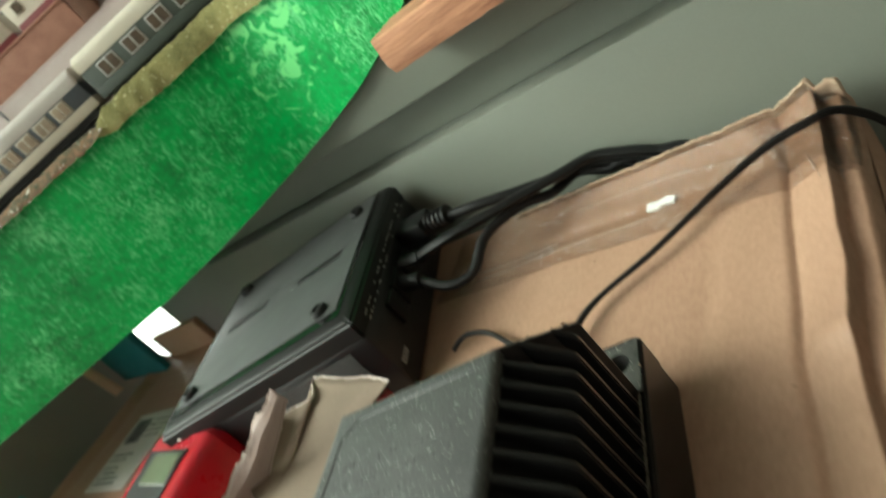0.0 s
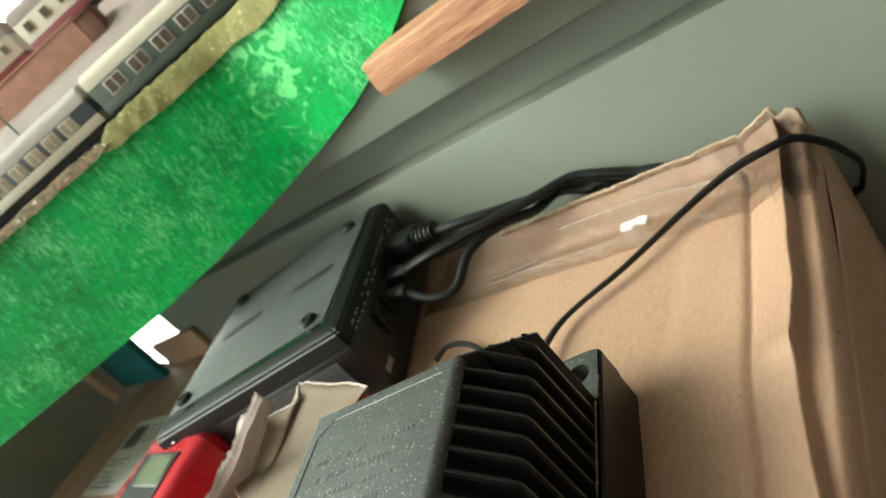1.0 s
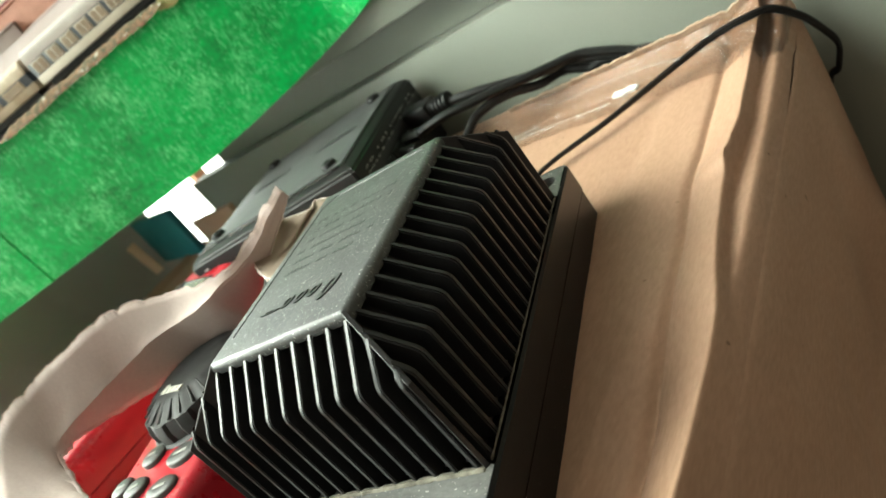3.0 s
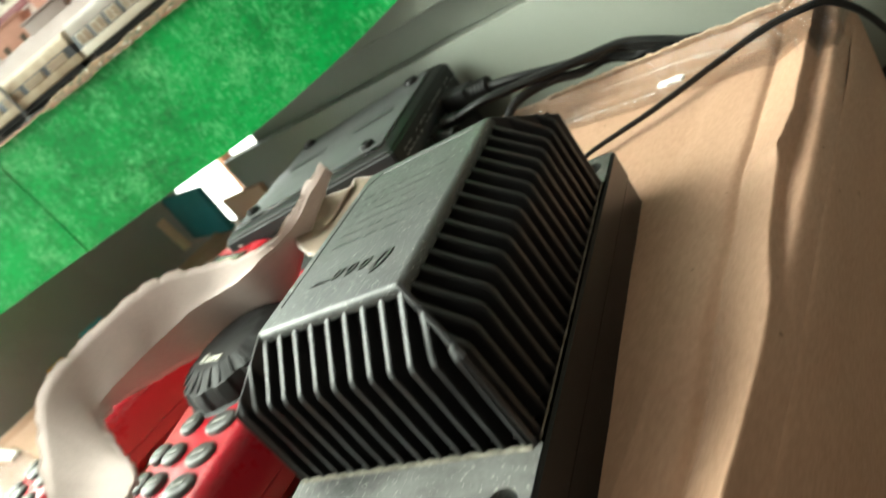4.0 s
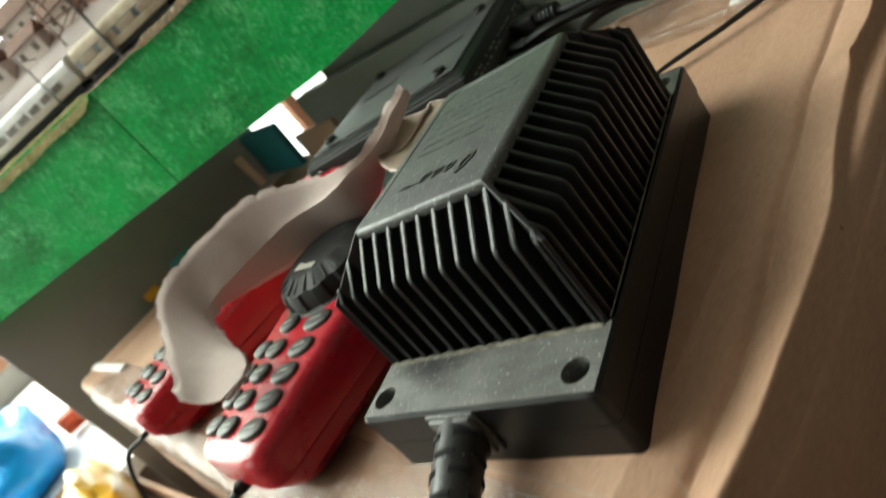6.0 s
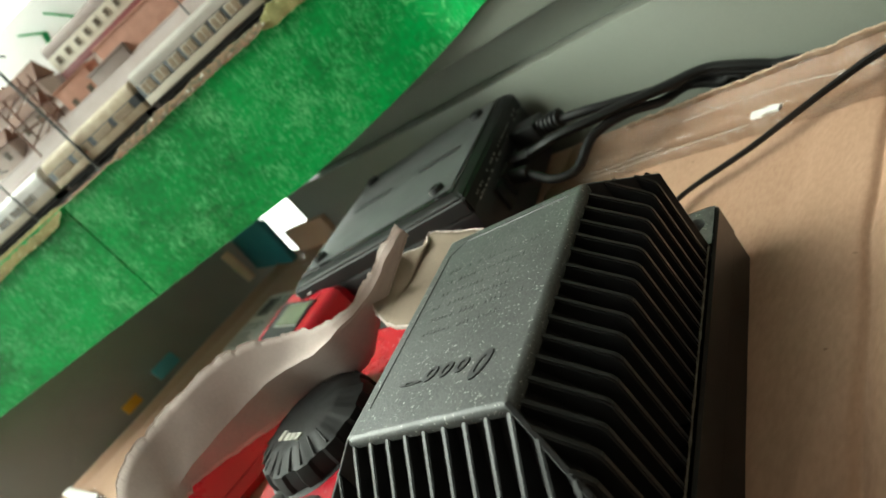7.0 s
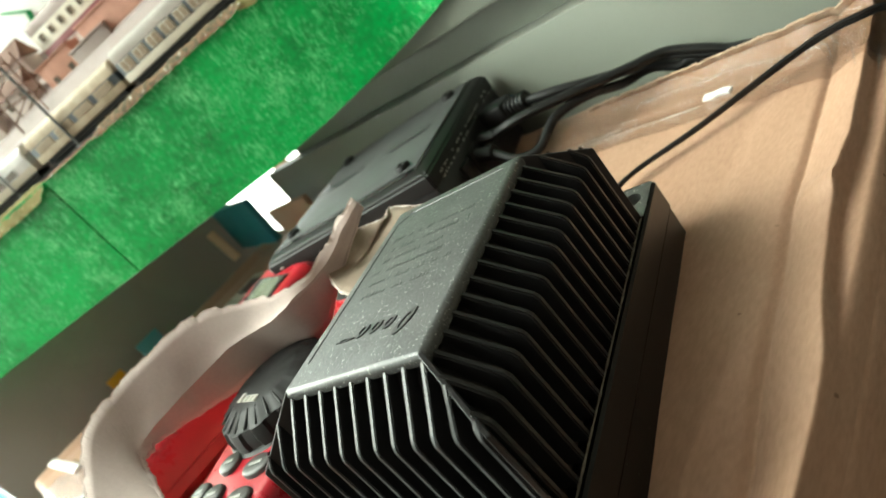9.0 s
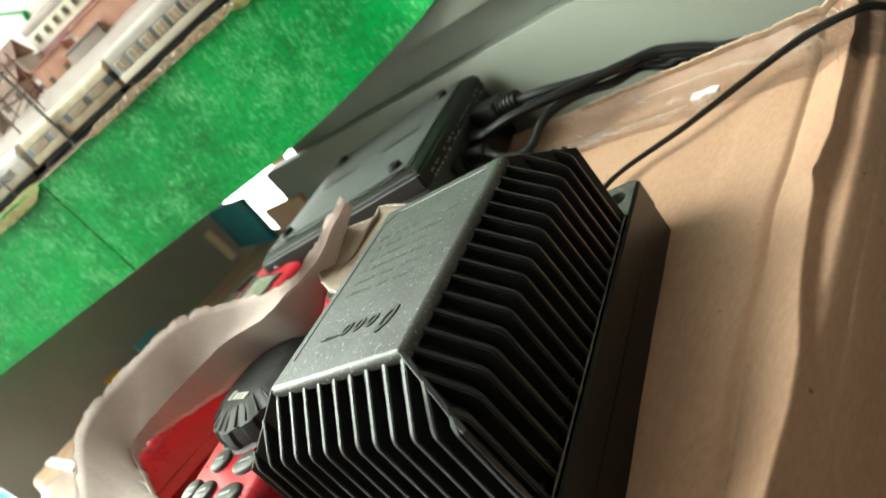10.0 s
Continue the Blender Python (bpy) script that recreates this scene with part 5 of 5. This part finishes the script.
# amplifier leads
lead("power_lead", [("boot", [(-0.022, 0.2835, 0.7315), (-0.008, 0.281, 0.731)], 0.0042, RUBBER),
                    ("lead", [(-0.010, 0.2812, 0.731), (0.010, 0.280, 0.728), (0.032, 0.283, 0.7215), (0.052, 0.2855, 0.7165), P(-0.015, 0.2995, 0.7135), P(0.001, 0.3005, 0.7085), P(0.015, 0.3010, 0.702), P(0.035, 0.3010, 0.688), P(0.06, 0.3010, 0.60)], 0.0027, RUBBER)], 0.003, RUBBER, "black lead with moulded plug behind the amplifier")
plug = [ob for ob in bpy.data.objects if ob.name == "power_lead"][0]
part("plug", boxed(-0.010, 0.010, -0.0075, 0.0075, -0.0055, 0.0055, bevel=0.0015), RUBBER, plug, m=pose(-0.029, 0.2852, 0.7318, 0, 0, -11))
for k in range(5):
    bm = fresh()
    lathe(bm, [(0.0048, 0), (0.0053, 0.0004), (0.0053, 0.0014), (0.0048, 0.0018)], 16)
    part("boot_ring", bm, RUBBER, plug, m=pose(-0.0195 + 0.0030 * k, 0.2831 - 0.00045 * k, 0.7314, 0, 90, -10))
lead("data_lead", [("plug", [(-0.034, 0.262, 0.729), (-0.022, 0.2605, 0.7285)], 0.0052, RUBBER), ("lead", [(-0.024, 0.2608, 0.7285), (-0.004, 0.258, 0.731), (0.016, 0.265, 0.7275), (0.036, 0.275, 0.7225), (0.052, 0.283, 0.7185), P(-0.008, 0.2985, 0.7145), P(0.006, 0.3000, 0.7095), P(0.020, 0.3005, 0.703), P(0.042, 0.3010, 0.690), P(0.07, 0.3010, 0.62)], 0.0038, RUBBER)], 0.003, RUBBER, "flat black data lead from the amplifier", flat=0.7)
lead("track_lead", [("plug", [(-0.032, 0.247, 0.726), (-0.020, 0.244, 0.725)], 0.0046, RUBBER), ("lead", [(-0.022, 0.2445, 0.725), (-0.008, 0.239, 0.718), (0.004, 0.243, 0.716), (0.014, 0.258, 0.722), (0.030, 0.272, 0.7195), (0.045, 0.281, 0.713), P(-0.020, 0.2995, 0.709), P(-0.006, 0.3005, 0.704), P(0.008, 0.3010, 0.695), P(0.02, 0.3010, 0.60)], 0.0026, RUBBER)], 0.003, RUBBER, "black lead looping from the amplifier's sockets")
# controller leads over the carton's front edge
for pts, r in ((((-0.0680, -0.0115, 0.7120), (-0.0700, -0.0170, 0.7125), (-0.080, -0.0215, 0.706), (-0.101, -0.022, 0.684), (-0.117, -0.022, 0.658), (-0.124, -0.030, 0.6), (-0.130, -0.04, 0.4), (-0.12, -0.06, 0.1), (-0.10, -0.1, 0.005)), 0.0019),
               (((-0.2110, 0.0235, 0.7110), (-0.2130, 0.0175, 0.7105), (-0.234, 0.009, 0.703), (-0.260, 0.002, 0.667), (-0.274, 0.0, 0.622), (-0.28, -0.01, 0.5), (-0.27, -0.03, 0.2), (-0.25, -0.06, 0.005)), 0.0013)):
    lead("controller_lead", [("plug", [pts[0], pts[1]], r * 1.5, RUBBER), ("lead", list(pts[1:]), r, RUBBER)], r, RUBBER, "thin black lead from the hand controller")

# ---------------------------------------------------------------- tape, label and scraps on the carton


def film(low=0.60, high=0.78, most=0.3):
    m = bpy.data.materials.new("clear_tape_film")
    m.use_nodes = True
    nt = m.node_tree
    nt.nodes.remove(nt.nodes["Principled BSDF"])
    tr, gl, mx = nt.nodes.new("ShaderNodeBsdfTransparent"), nt.nodes.new("ShaderNodeBsdfGlossy"), nt.nodes.new("ShaderNodeMixShader")
    tr.inputs[0].default_value = (0.97, 0.94, 0.9, 1)
    gl.inputs["Roughness"].default_value = 0.09
    no, bp, lw, ml = nt.nodes.new("ShaderNodeTexNoise"), nt.nodes.new("ShaderNodeBump"), nt.nodes.new("ShaderNodeFresnel"), nt.nodes.new("ShaderNodeMath")
    no.inputs["Scale"].default_value, no.inputs["Detail"].default_value = 130, 4
    bp.inputs["Strength"].default_value, bp.inputs["Distance"].default_value = 0.5, 0.002
    lw.inputs["IOR"].default_value = 1.5
    ml.operation, ml.inputs[1].default_value, ml.inputs[2].default_value = "MULTIPLY_ADD", 1.0, 0.03
    link_nodes(nt, (no.outputs["Fac"], bp.inputs["Height"]), (bp.outputs[0], gl.inputs["Normal"]), (bp.outputs[0], lw.inputs["Normal"]), (lw.outputs[0], ml.inputs[0]), (ml.outputs[0], mx.inputs[0]),
               (gl.outputs[0], mx.inputs[2]))
    # milky where air lies under the film, and along wrinkles
    df, m2, n2, rg, tc, mp = nt.nodes.new("ShaderNodeBsdfDiffuse"), nt.nodes.new("ShaderNodeMixShader"), nt.nodes.new("ShaderNodeTexNoise"), nt.nodes.new("ShaderNodeMapRange"), nt.nodes.new("ShaderNodeTexCoord"), nt.nodes.new("ShaderNodeMapping")
    df.inputs[0].default_value = (0.75, 0.7, 0.64, 1)
    mp.inputs["Scale"].default_value = (0.45, 1, 1)
    n2.inputs["Scale"].default_value, n2.inputs["Detail"].default_value, n2.inputs["Distortion"].default_value = 75, 5, 1.6
    rg.inputs[1].default_value, rg.inputs[2].default_value, rg.inputs[3].default_value, rg.inputs[4].default_value = low, high, 0.0, most
    link_nodes(nt, (tc.outputs["Object"], mp.inputs[0]), (mp.outputs[0], n2.inputs["Vector"]), (n2.outputs["Fac"], rg.inputs[0]), (rg.outputs[0], m2.inputs[0]),
               (tr.outputs[0], m2.inputs[1]), (df.outputs[0], m2.inputs[2]), (m2.outputs[0], mx.inputs[1]), (mx.outputs[0], nt.nodes["Material Output"].inputs[0]))
    return m


FILM = film(0.62, 0.8, 0.12)
FILM_LAYERED = film(0.56, 0.76, 0.2)


# creased film, coloured near white to carry the glints along its folds
def crumpled():
    m = mat("crumpled_tape_glint", (0.85, 0.82, 0.78), (0.7, 0.66, 0.6), scale=220, rough=0.22, bump=0.7, bump_scale=500, spec=0.8)
    nt = m.node_tree
    b, o = nt.nodes["Principled BSDF"], nt.nodes["Material Output"]
    tr, mx, no, rg = nt.nodes.new("ShaderNodeBsdfTransparent"), nt.nodes.new("ShaderNodeMixShader"), nt.nodes.new("ShaderNodeTexNoise"), nt.nodes.new("ShaderNodeMapRange")
    no.inputs["Scale"].default_value, no.inputs["Detail"].default_value = 170, 3
    rg.inputs[1].default_value, rg.inputs[2].default_value, rg.inputs[3].default_value, rg.inputs[4].default_value = 0.40, 0.66, 0.0, 0.75
    link_nodes(nt, (no.outputs["Fac"], rg.inputs[0]), (rg.outputs[0], mx.inputs[0]), (tr.outputs[0], mx.inputs[1]), (b.outputs[0], mx.inputs[2]), (mx.outputs[0], o.inputs[0]))
    return m


CRUMPLE_GLINT = crumpled()


def near_line(x, y, line):
    """Distance from a point to an open line."""
    best = 9.0
    for (ax, ay), (bx, by) in zip(line, line[1:]):
        dx, dy = bx - ax, by - ay
        k = max(0, min(1, ((x - ax) * dx + (y - ay) * dy) / (dx * dx + dy * dy)))
        best = min(best, math.hypot(x - ax - k * dx, y - ay - k * dy))
    return best


def tape(corners, label, film=None, nu=60, nv=24, wrinkle=0.0009, seed=0, creases=()):
    """A strip of clear tape lying on the carton's top between four corners given in the carton's frame."""
    a, b, c, d = (Vector((*p, 0)) for p in corners)
    bm = fresh()
    rows = []
    for j in range(nv + 1):
        row = []
        for i in range(nu + 1):
            p = a.lerp(b, i / nu).lerp(d.lerp(c, i / nu), j / nv)
            v = max(V0 + 0.0005, min(V1 - 0.001, p.y))
            u = min(p.x, carton_edge(v) - 0.0005)
            z = carton_z(u, v) + 0.0005
            ridge = abs(noise.noise(Vector((p.x * 45 + seed, p.y * 45, 1)))) ** 0.5
            z += wrinkle * max(0, 1 - ridge * 2.2) + 0.0003 * abs(noise.noise(Vector((p.x * 160, p.y * 160, seed))))
            for line in creases:
                z += 0.0010 * math.exp(-(near_line(p.x, p.y, line) / 0.0009) ** 2)
            x, y = u, p.y
            s = V0 + 0.004 - y
            if s > 0:
                # over the rounded front edge and down the face
                puff = 0.0012 * max(0, 1 - ridge * 2.2) + 0.0006 * noise.noise(Vector((p.x * 120, p.y * 60, seed)))
                r = 0.0078 + puff
                w = min(s / 0.0078, math.pi / 2)
                z = carton_z(u, V0 + 0.004) + 0.0006 - 0.0078 + r * math.cos(w) - max(0.0, s - 0.0078 * math.pi / 2)
                y = V0 + 0.004 - r * math.sin(w)
            row.append(bm.verts.new((x, y, z)))
        rows.append(row)
    for lo, hi in zip(rows, rows[1:]):
        for i in range(nu):
            bm.faces.new((lo[i], lo[i + 1], hi[i + 1], hi[i]))
    t = thing("packing_tape", ROOM, label, "tape", "clear tape on the carton")
    ob = part("film", bm, film or FILM, t, smooth=80)
    ob.visible_shadow = False
    # folds that stand up in the film; their whitish colour also paints in glints
    for k, line in enumerate(creases):
        pts = spline([(x, y, 0) for x, y in line], 24)
        bm = fresh()
        strip = []
        for i, p in enumerate(pts):
            f = i / (len(pts) - 1)
            u, v = min(p.x, carton_edge(p.y) - 0.001), max(V0 - 0.003, min(V1, p.y))
            z = carton_z(u, max(V0, v)) + 0.0008
            n = noise.noise(Vector((f * 14, k, seed)))
            wide = (0.0003 + 0.0006 * abs(n)) * math.sin(math.pi * min(1, max(0.04, f) * 1.02)) ** 0.5
            off = 0.0004 * noise.noise(Vector((f * 9, k + 5, seed)))
            q = pts[min(i + 1, len(pts) - 1)] - pts[max(i - 1, 0)]
            s = Vector((-q.y, q.x, 0)).normalized()
            c = Vector((u, v, 0)) + s * off
            strip.append([bm.verts.new(Vector((c.x, c.y, z)) + s * e * wide + Vector((0, 0, h))) for e, h in ((-1, 0), (-0.3, 0.0008 + 0.0005 * n), (0.4, 0.0004), (1, 0.0001))])
        for lo, hi in zip(strip, strip[1:]):
            for m in range(3):
                bm.faces.new((lo[m], lo[m + 1], hi[m + 1], hi[m]))
        part("crease", bm, CRUMPLE_GLINT, t, smooth=60)
    return t


def in_room(pts):
    return [tuple((ROOM.inverted() @ Vector((x, y, 0))).xy) for x, y in pts]


# wrinkles of the front tape, some laid only where glints are painted in
FRONT_CREASES = [in_room(c) for c in (((-0.014, 0.001), (0.015, -0.001), (0.040, -0.003), (0.062, -0.008), (0.0785, -0.0125)), ((0.0455, -0.013), (0.0535, -0.020), (0.060, -0.030), (0.063, -0.036)),
                                      ((0.062, -0.020), (0.068, -0.030), (0.070, -0.036)), ((0.050, -0.026), (0.058, -0.022), (0.066, -0.024)), ((-0.09, -0.005), (-0.04, -0.008), (-0.01, -0.02)), ((0.0915, -0.002), (0.0945, -0.008), (0.098, -0.013)), ((0.0925, -0.026), (0.094, -0.029), (0.096, -0.033)))]
rng = random.Random(21)
for k in range(7):
    cx, cy, g = rng.uniform(0.030, 0.078), rng.uniform(-0.036, -0.014), rng.uniform(-1.9, -0.7)
    n = rng.uniform(0.004, 0.011)
    FRONT_CREASES.append(in_room([(cx - n * math.cos(g), cy - n * math.sin(g)), (cx + rng.uniform(-0.0006, 0.0006), cy + rng.uniform(-0.0006, 0.0006)), (cx + n * math.cos(g), cy + n * math.sin(g))]))
BACK_CREASES = [in_room(c) for c in (((-0.011, 0.262), (0.030, 0.254), (0.083, 0.243)), ((-0.008, 0.267), (0.02, 0.261), (0.04, 0.258)), ((0.05, 0.275), (0.10, 0.262), (0.135, 0.246)))]
tape(((-0.46, -0.085), (0.106, -0.085), (0.106, 0.004), (-0.46, 0.004)), "wrinkled clear tape folded over the carton's front edge", film=FILM_LAYERED, nu=400, nv=90, wrinkle=0.0010, seed=3, creases=FRONT_CREASES)
tape(((-0.10, 0.243), (0.098, 0.247), (0.097, 0.291), (-0.10, 0.291)), "clear tape along the carton's back rim", nu=160, nv=50, wrinkle=0.0006, seed=9, creases=BACK_CREASES)
tape(((0.076, 0.256), (0.099, 0.250), (0.098, 0.290), (0.060, 0.290)), "crumpled clear tape on the carton's corner", nu=50, nv=60, wrinkle=0.0015, seed=15,
     creases=[[(0.066, 0.2775), (0.071, 0.272), (0.0745, 0.262)], [(0.069, 0.281), (0.074, 0.274), (0.0765, 0.268)], [(0.083, 0.262), (0.086, 0.250), (0.0885, 0.241)], [(0.078, 0.290), (0.085, 0.2895), (0.093, 0.2885)], [(0.091, 0.262), (0.093, 0.25), (0.094, 0.241)]])

# white printed label on the carton
PAPER = mat("white_label_paper", (0.72, 0.7, 0.66), (0.66, 0.64, 0.6), scale=60, rough=0.7)
PRINT = mat("black_print", (0.09, 0.09, 0.09), (0.06, 0.06, 0.06), rough=0.7)
t = thing("paper_label", ROOM @ pose(-0.412, 0.137, carton_z(-0.42, 0.17) + 0.0006), "white paper label with fine black print on the carton", "label")
part("sheet", boxed(-0.030, 0.045, 0.01, 0.08, 0, 0.0005), PAPER, t)
rng = random.Random(3)
x = -0.024
while x < 0.004:
    w = rng.uniform(0.0005, 0.0014)
    part("bar", boxed(x, x + w, 0.052, 0.074, 0.0005, 0.0007), PRINT, t)
    x += w + rng.uniform(0.0006, 0.0016)
for y in (0.016, 0.0205, 0.025, 0.0295, 0.036, 0.0405, 0.056, 0.061, 0.066, 0.071):
    x = -0.024 if y < 0.05 else 0.010
    end = x + rng.uniform(0.02, 0.045) if y < 0.05 else 0.038
    while x < min(end, 0.040):
        w = rng.uniform(0.0012, 0.005)
        part("print_bar", boxed(x, x + w, y, y + rng.uniform(0.0009, 0.0016), 0.0005, 0.0007), PRINT, t)
        x += w + rng.uniform(0.0007, 0.0015)

# white paper scrap near the twin lead
bm = fresh()
prism(bm, [(-0.006, -0.0022), (-0.001, -0.0034), (0.0015, -0.0018), (0.006, -0.0025), (0.0072, 0.001), (0.003, 0.0028), (-0.001, 0.0014), (-0.0055, 0.0022)], 0, 0.0012)
q = ROOM.inverted() @ Vector((0.090, 0.250, 0))
single("paper_scrap", bm, WHITE, pose(0.090, 0.250, carton_z(q.x, q.y) + 0.0004, 4, 3, -8), "small torn white paper scrap", "paper scrap")

# pale strip lying at the carton's left end
q = ROOM.inverted() @ Vector((-0.47, 0.118, 0))
single("white_strip", boxed(-0.05, 0.05, -0.004, 0.004, 0, 0.003, bevel=0.001), WHITE, pose(-0.455, 0.112, carton_z(q.x, q.y) + 0.001, 0, 0, -10), "flat white plastic strip on the carton", "strip")

# ---------------------------------------------------------------- things at the left, between carton and side panel
TEAL = mat("teal_card", (0.02, 0.2, 0.24), (0.015, 0.16, 0.2), scale=50, rough=0.6)
CYAN = mat("light_blue_card", (0.12, 0.42, 0.52), (0.1, 0.37, 0.47), scale=50, rough=0.6)
YELLOW = mat("yellow_plastic_bag", (0.75, 0.42, 0.02), (0.68, 0.36, 0.015), scale=30, rough=0.4, bump=0.3, bump_scale=150)
PEACH = mat("pale_kraft_card", (0.62, 0.45, 0.33), (0.56, 0.4, 0.29), scale=60, rough=0.8)
BLUE = mat("blue_plastic_bag", (0.01, 0.22, 0.62), (0.02, 0.3, 0.7), scale=20, rough=0.3, bump=0.3, bump_scale=100)
ORANGE = mat("orange_red_plastic", (0.72, 0.1, 0.03), (0.66, 0.08, 0.025), scale=30, rough=0.4)
single("folded_card", boxed(0, 0.004, 0, 0.026, 0, 0.014, bevel=0.0008), CYAN, ROOM @ pose(-0.541, 0.112, 0.702, 0, -14, 0), "light blue folded card at the carton's edge", "card")
single("yellow_tag", boxed(0, 0.004, 0, 0.018, 0, 0.010, bevel=0.001), YELLOW, ROOM @ pose(-0.541, 0.070, 0.702, 0, -14, 0), "small yellow tag at the carton's edge", "tag")
single("brown_carton_scrap", boxed(-0.042, 0.042, 0, 0.006, 0, 0.028, bevel=0.001), CARTON, ROOM @ pose(-0.434, 0.2858, 0.6995, 0, 0, 0), "upright brown carton strip along the carton's back rim", "card")
single("teal_folder", boxed(-0.045, 0.045, 0, 0.008, 0, 0.056, bevel=0.002), TEAL, ROOM @ pose(-0.519, 0.272, 0.7005, 0, 4, 0), "dark teal card folder standing on the carton", "folder")
single("kraft_scrap", boxed(0, 0.018, 0, 0.003, 0, 0.042, bevel=0.001), PEACH, ROOM @ pose(-0.566, 0.255, 0.7005, 0, -8, 10), "pale kraft card scrap beside the folder", "card")


def soft_bag(name, m, size, material, label, seed, sharp=1.0):
    bm = fresh()
    bmesh.ops.create_icosphere(bm, subdivisions=4, radius=1)
    for v in bm.verts:
        n = v.co.normalized()
        k = 1 + 0.22 * noise.noise(n * 1.7 + Vector((seed, 0, 0))) + 0.12 * abs(noise.noise(n * 4.3 + Vector((0, seed, 0)))) * sharp + 0.05 * noise.noise(n * 10)
        v.co = Vector((n.x * size[0], n.y * size[1], max(-0.72, n.z) * size[2] + 0.72 * size[2])) * k
        v.co.z = max(0, v.co.z)
    return single(name, bm, material, m, label, "bag", smooth=60)


# low white bench and a second carton standing to the left of the large one
t = thing("low_bench", ROOM @ pose(-1.45, -0.45, 0), "low white bench in bright window light", "bench")
part("top", boxed(-1.10, 0.40, -0.5, 1.0, 0.43, 0.46, bevel=0.003), WHITE, t)
for x in (-1.07, 0.37):
    for y in (-0.47, 0.97):
        part("leg", boxed(x - 0.02, x + 0.02, y - 0.02, y + 0.02, 0, 0.43, bevel=0.002), WHITE, t)
soft_bag("blue_bag", ROOM @ pose(-1.42, -0.205, 0.462), (0.17, 0.10, 0.095), BLUE, "crumpled bright blue plastic bag on the bench", 2)
soft_bag("white_bag", ROOM @ pose(-1.62, 0.02, 0.462), (0.11, 0.07, 0.10), WHITE, "crumpled white plastic bag on the bench", 6)
bm = fresh()
lathe(bm, [(0.022, 0), (0.024, 0.01), (0.027, 0.105), (0.0275, 0.11), (0.024, 0.11), (0.022, 0.006)], 28)
single("orange_cup", bm, ORANGE, ROOM @ pose(-1.48, -0.10, 0.490, -90, 0, 0), "orange-red plastic cup lying on the bench", "cup")

t = thing("small_carton", ROOM @ pose(-0.60, -0.165, 0, 0, 0, 6), "open brown carton with pale lining", "cardboard box")
for a in ((-0.20, 0.20, -0.105, -0.10), (-0.20, 0.20, 0.095, 0.10), (-0.20, -0.195, -0.10, 0.095), (0.195, 0.20, -0.10, 0.095)):
    part("side", boxed(*a, 0.0, 0.575, bevel=0.0008), CARTON, t)
part("lining", boxed(-0.193, 0.193, -0.098, 0.093, 0.01, 0.552, bevel=0.004), PAPER, t)
soft_bag("yellow_bag", ROOM @ pose(-0.63, -0.100, 0.5525), (0.115, 0.030, 0.036), YELLOW, "crumpled yellow plastic bag in the small carton", 11)
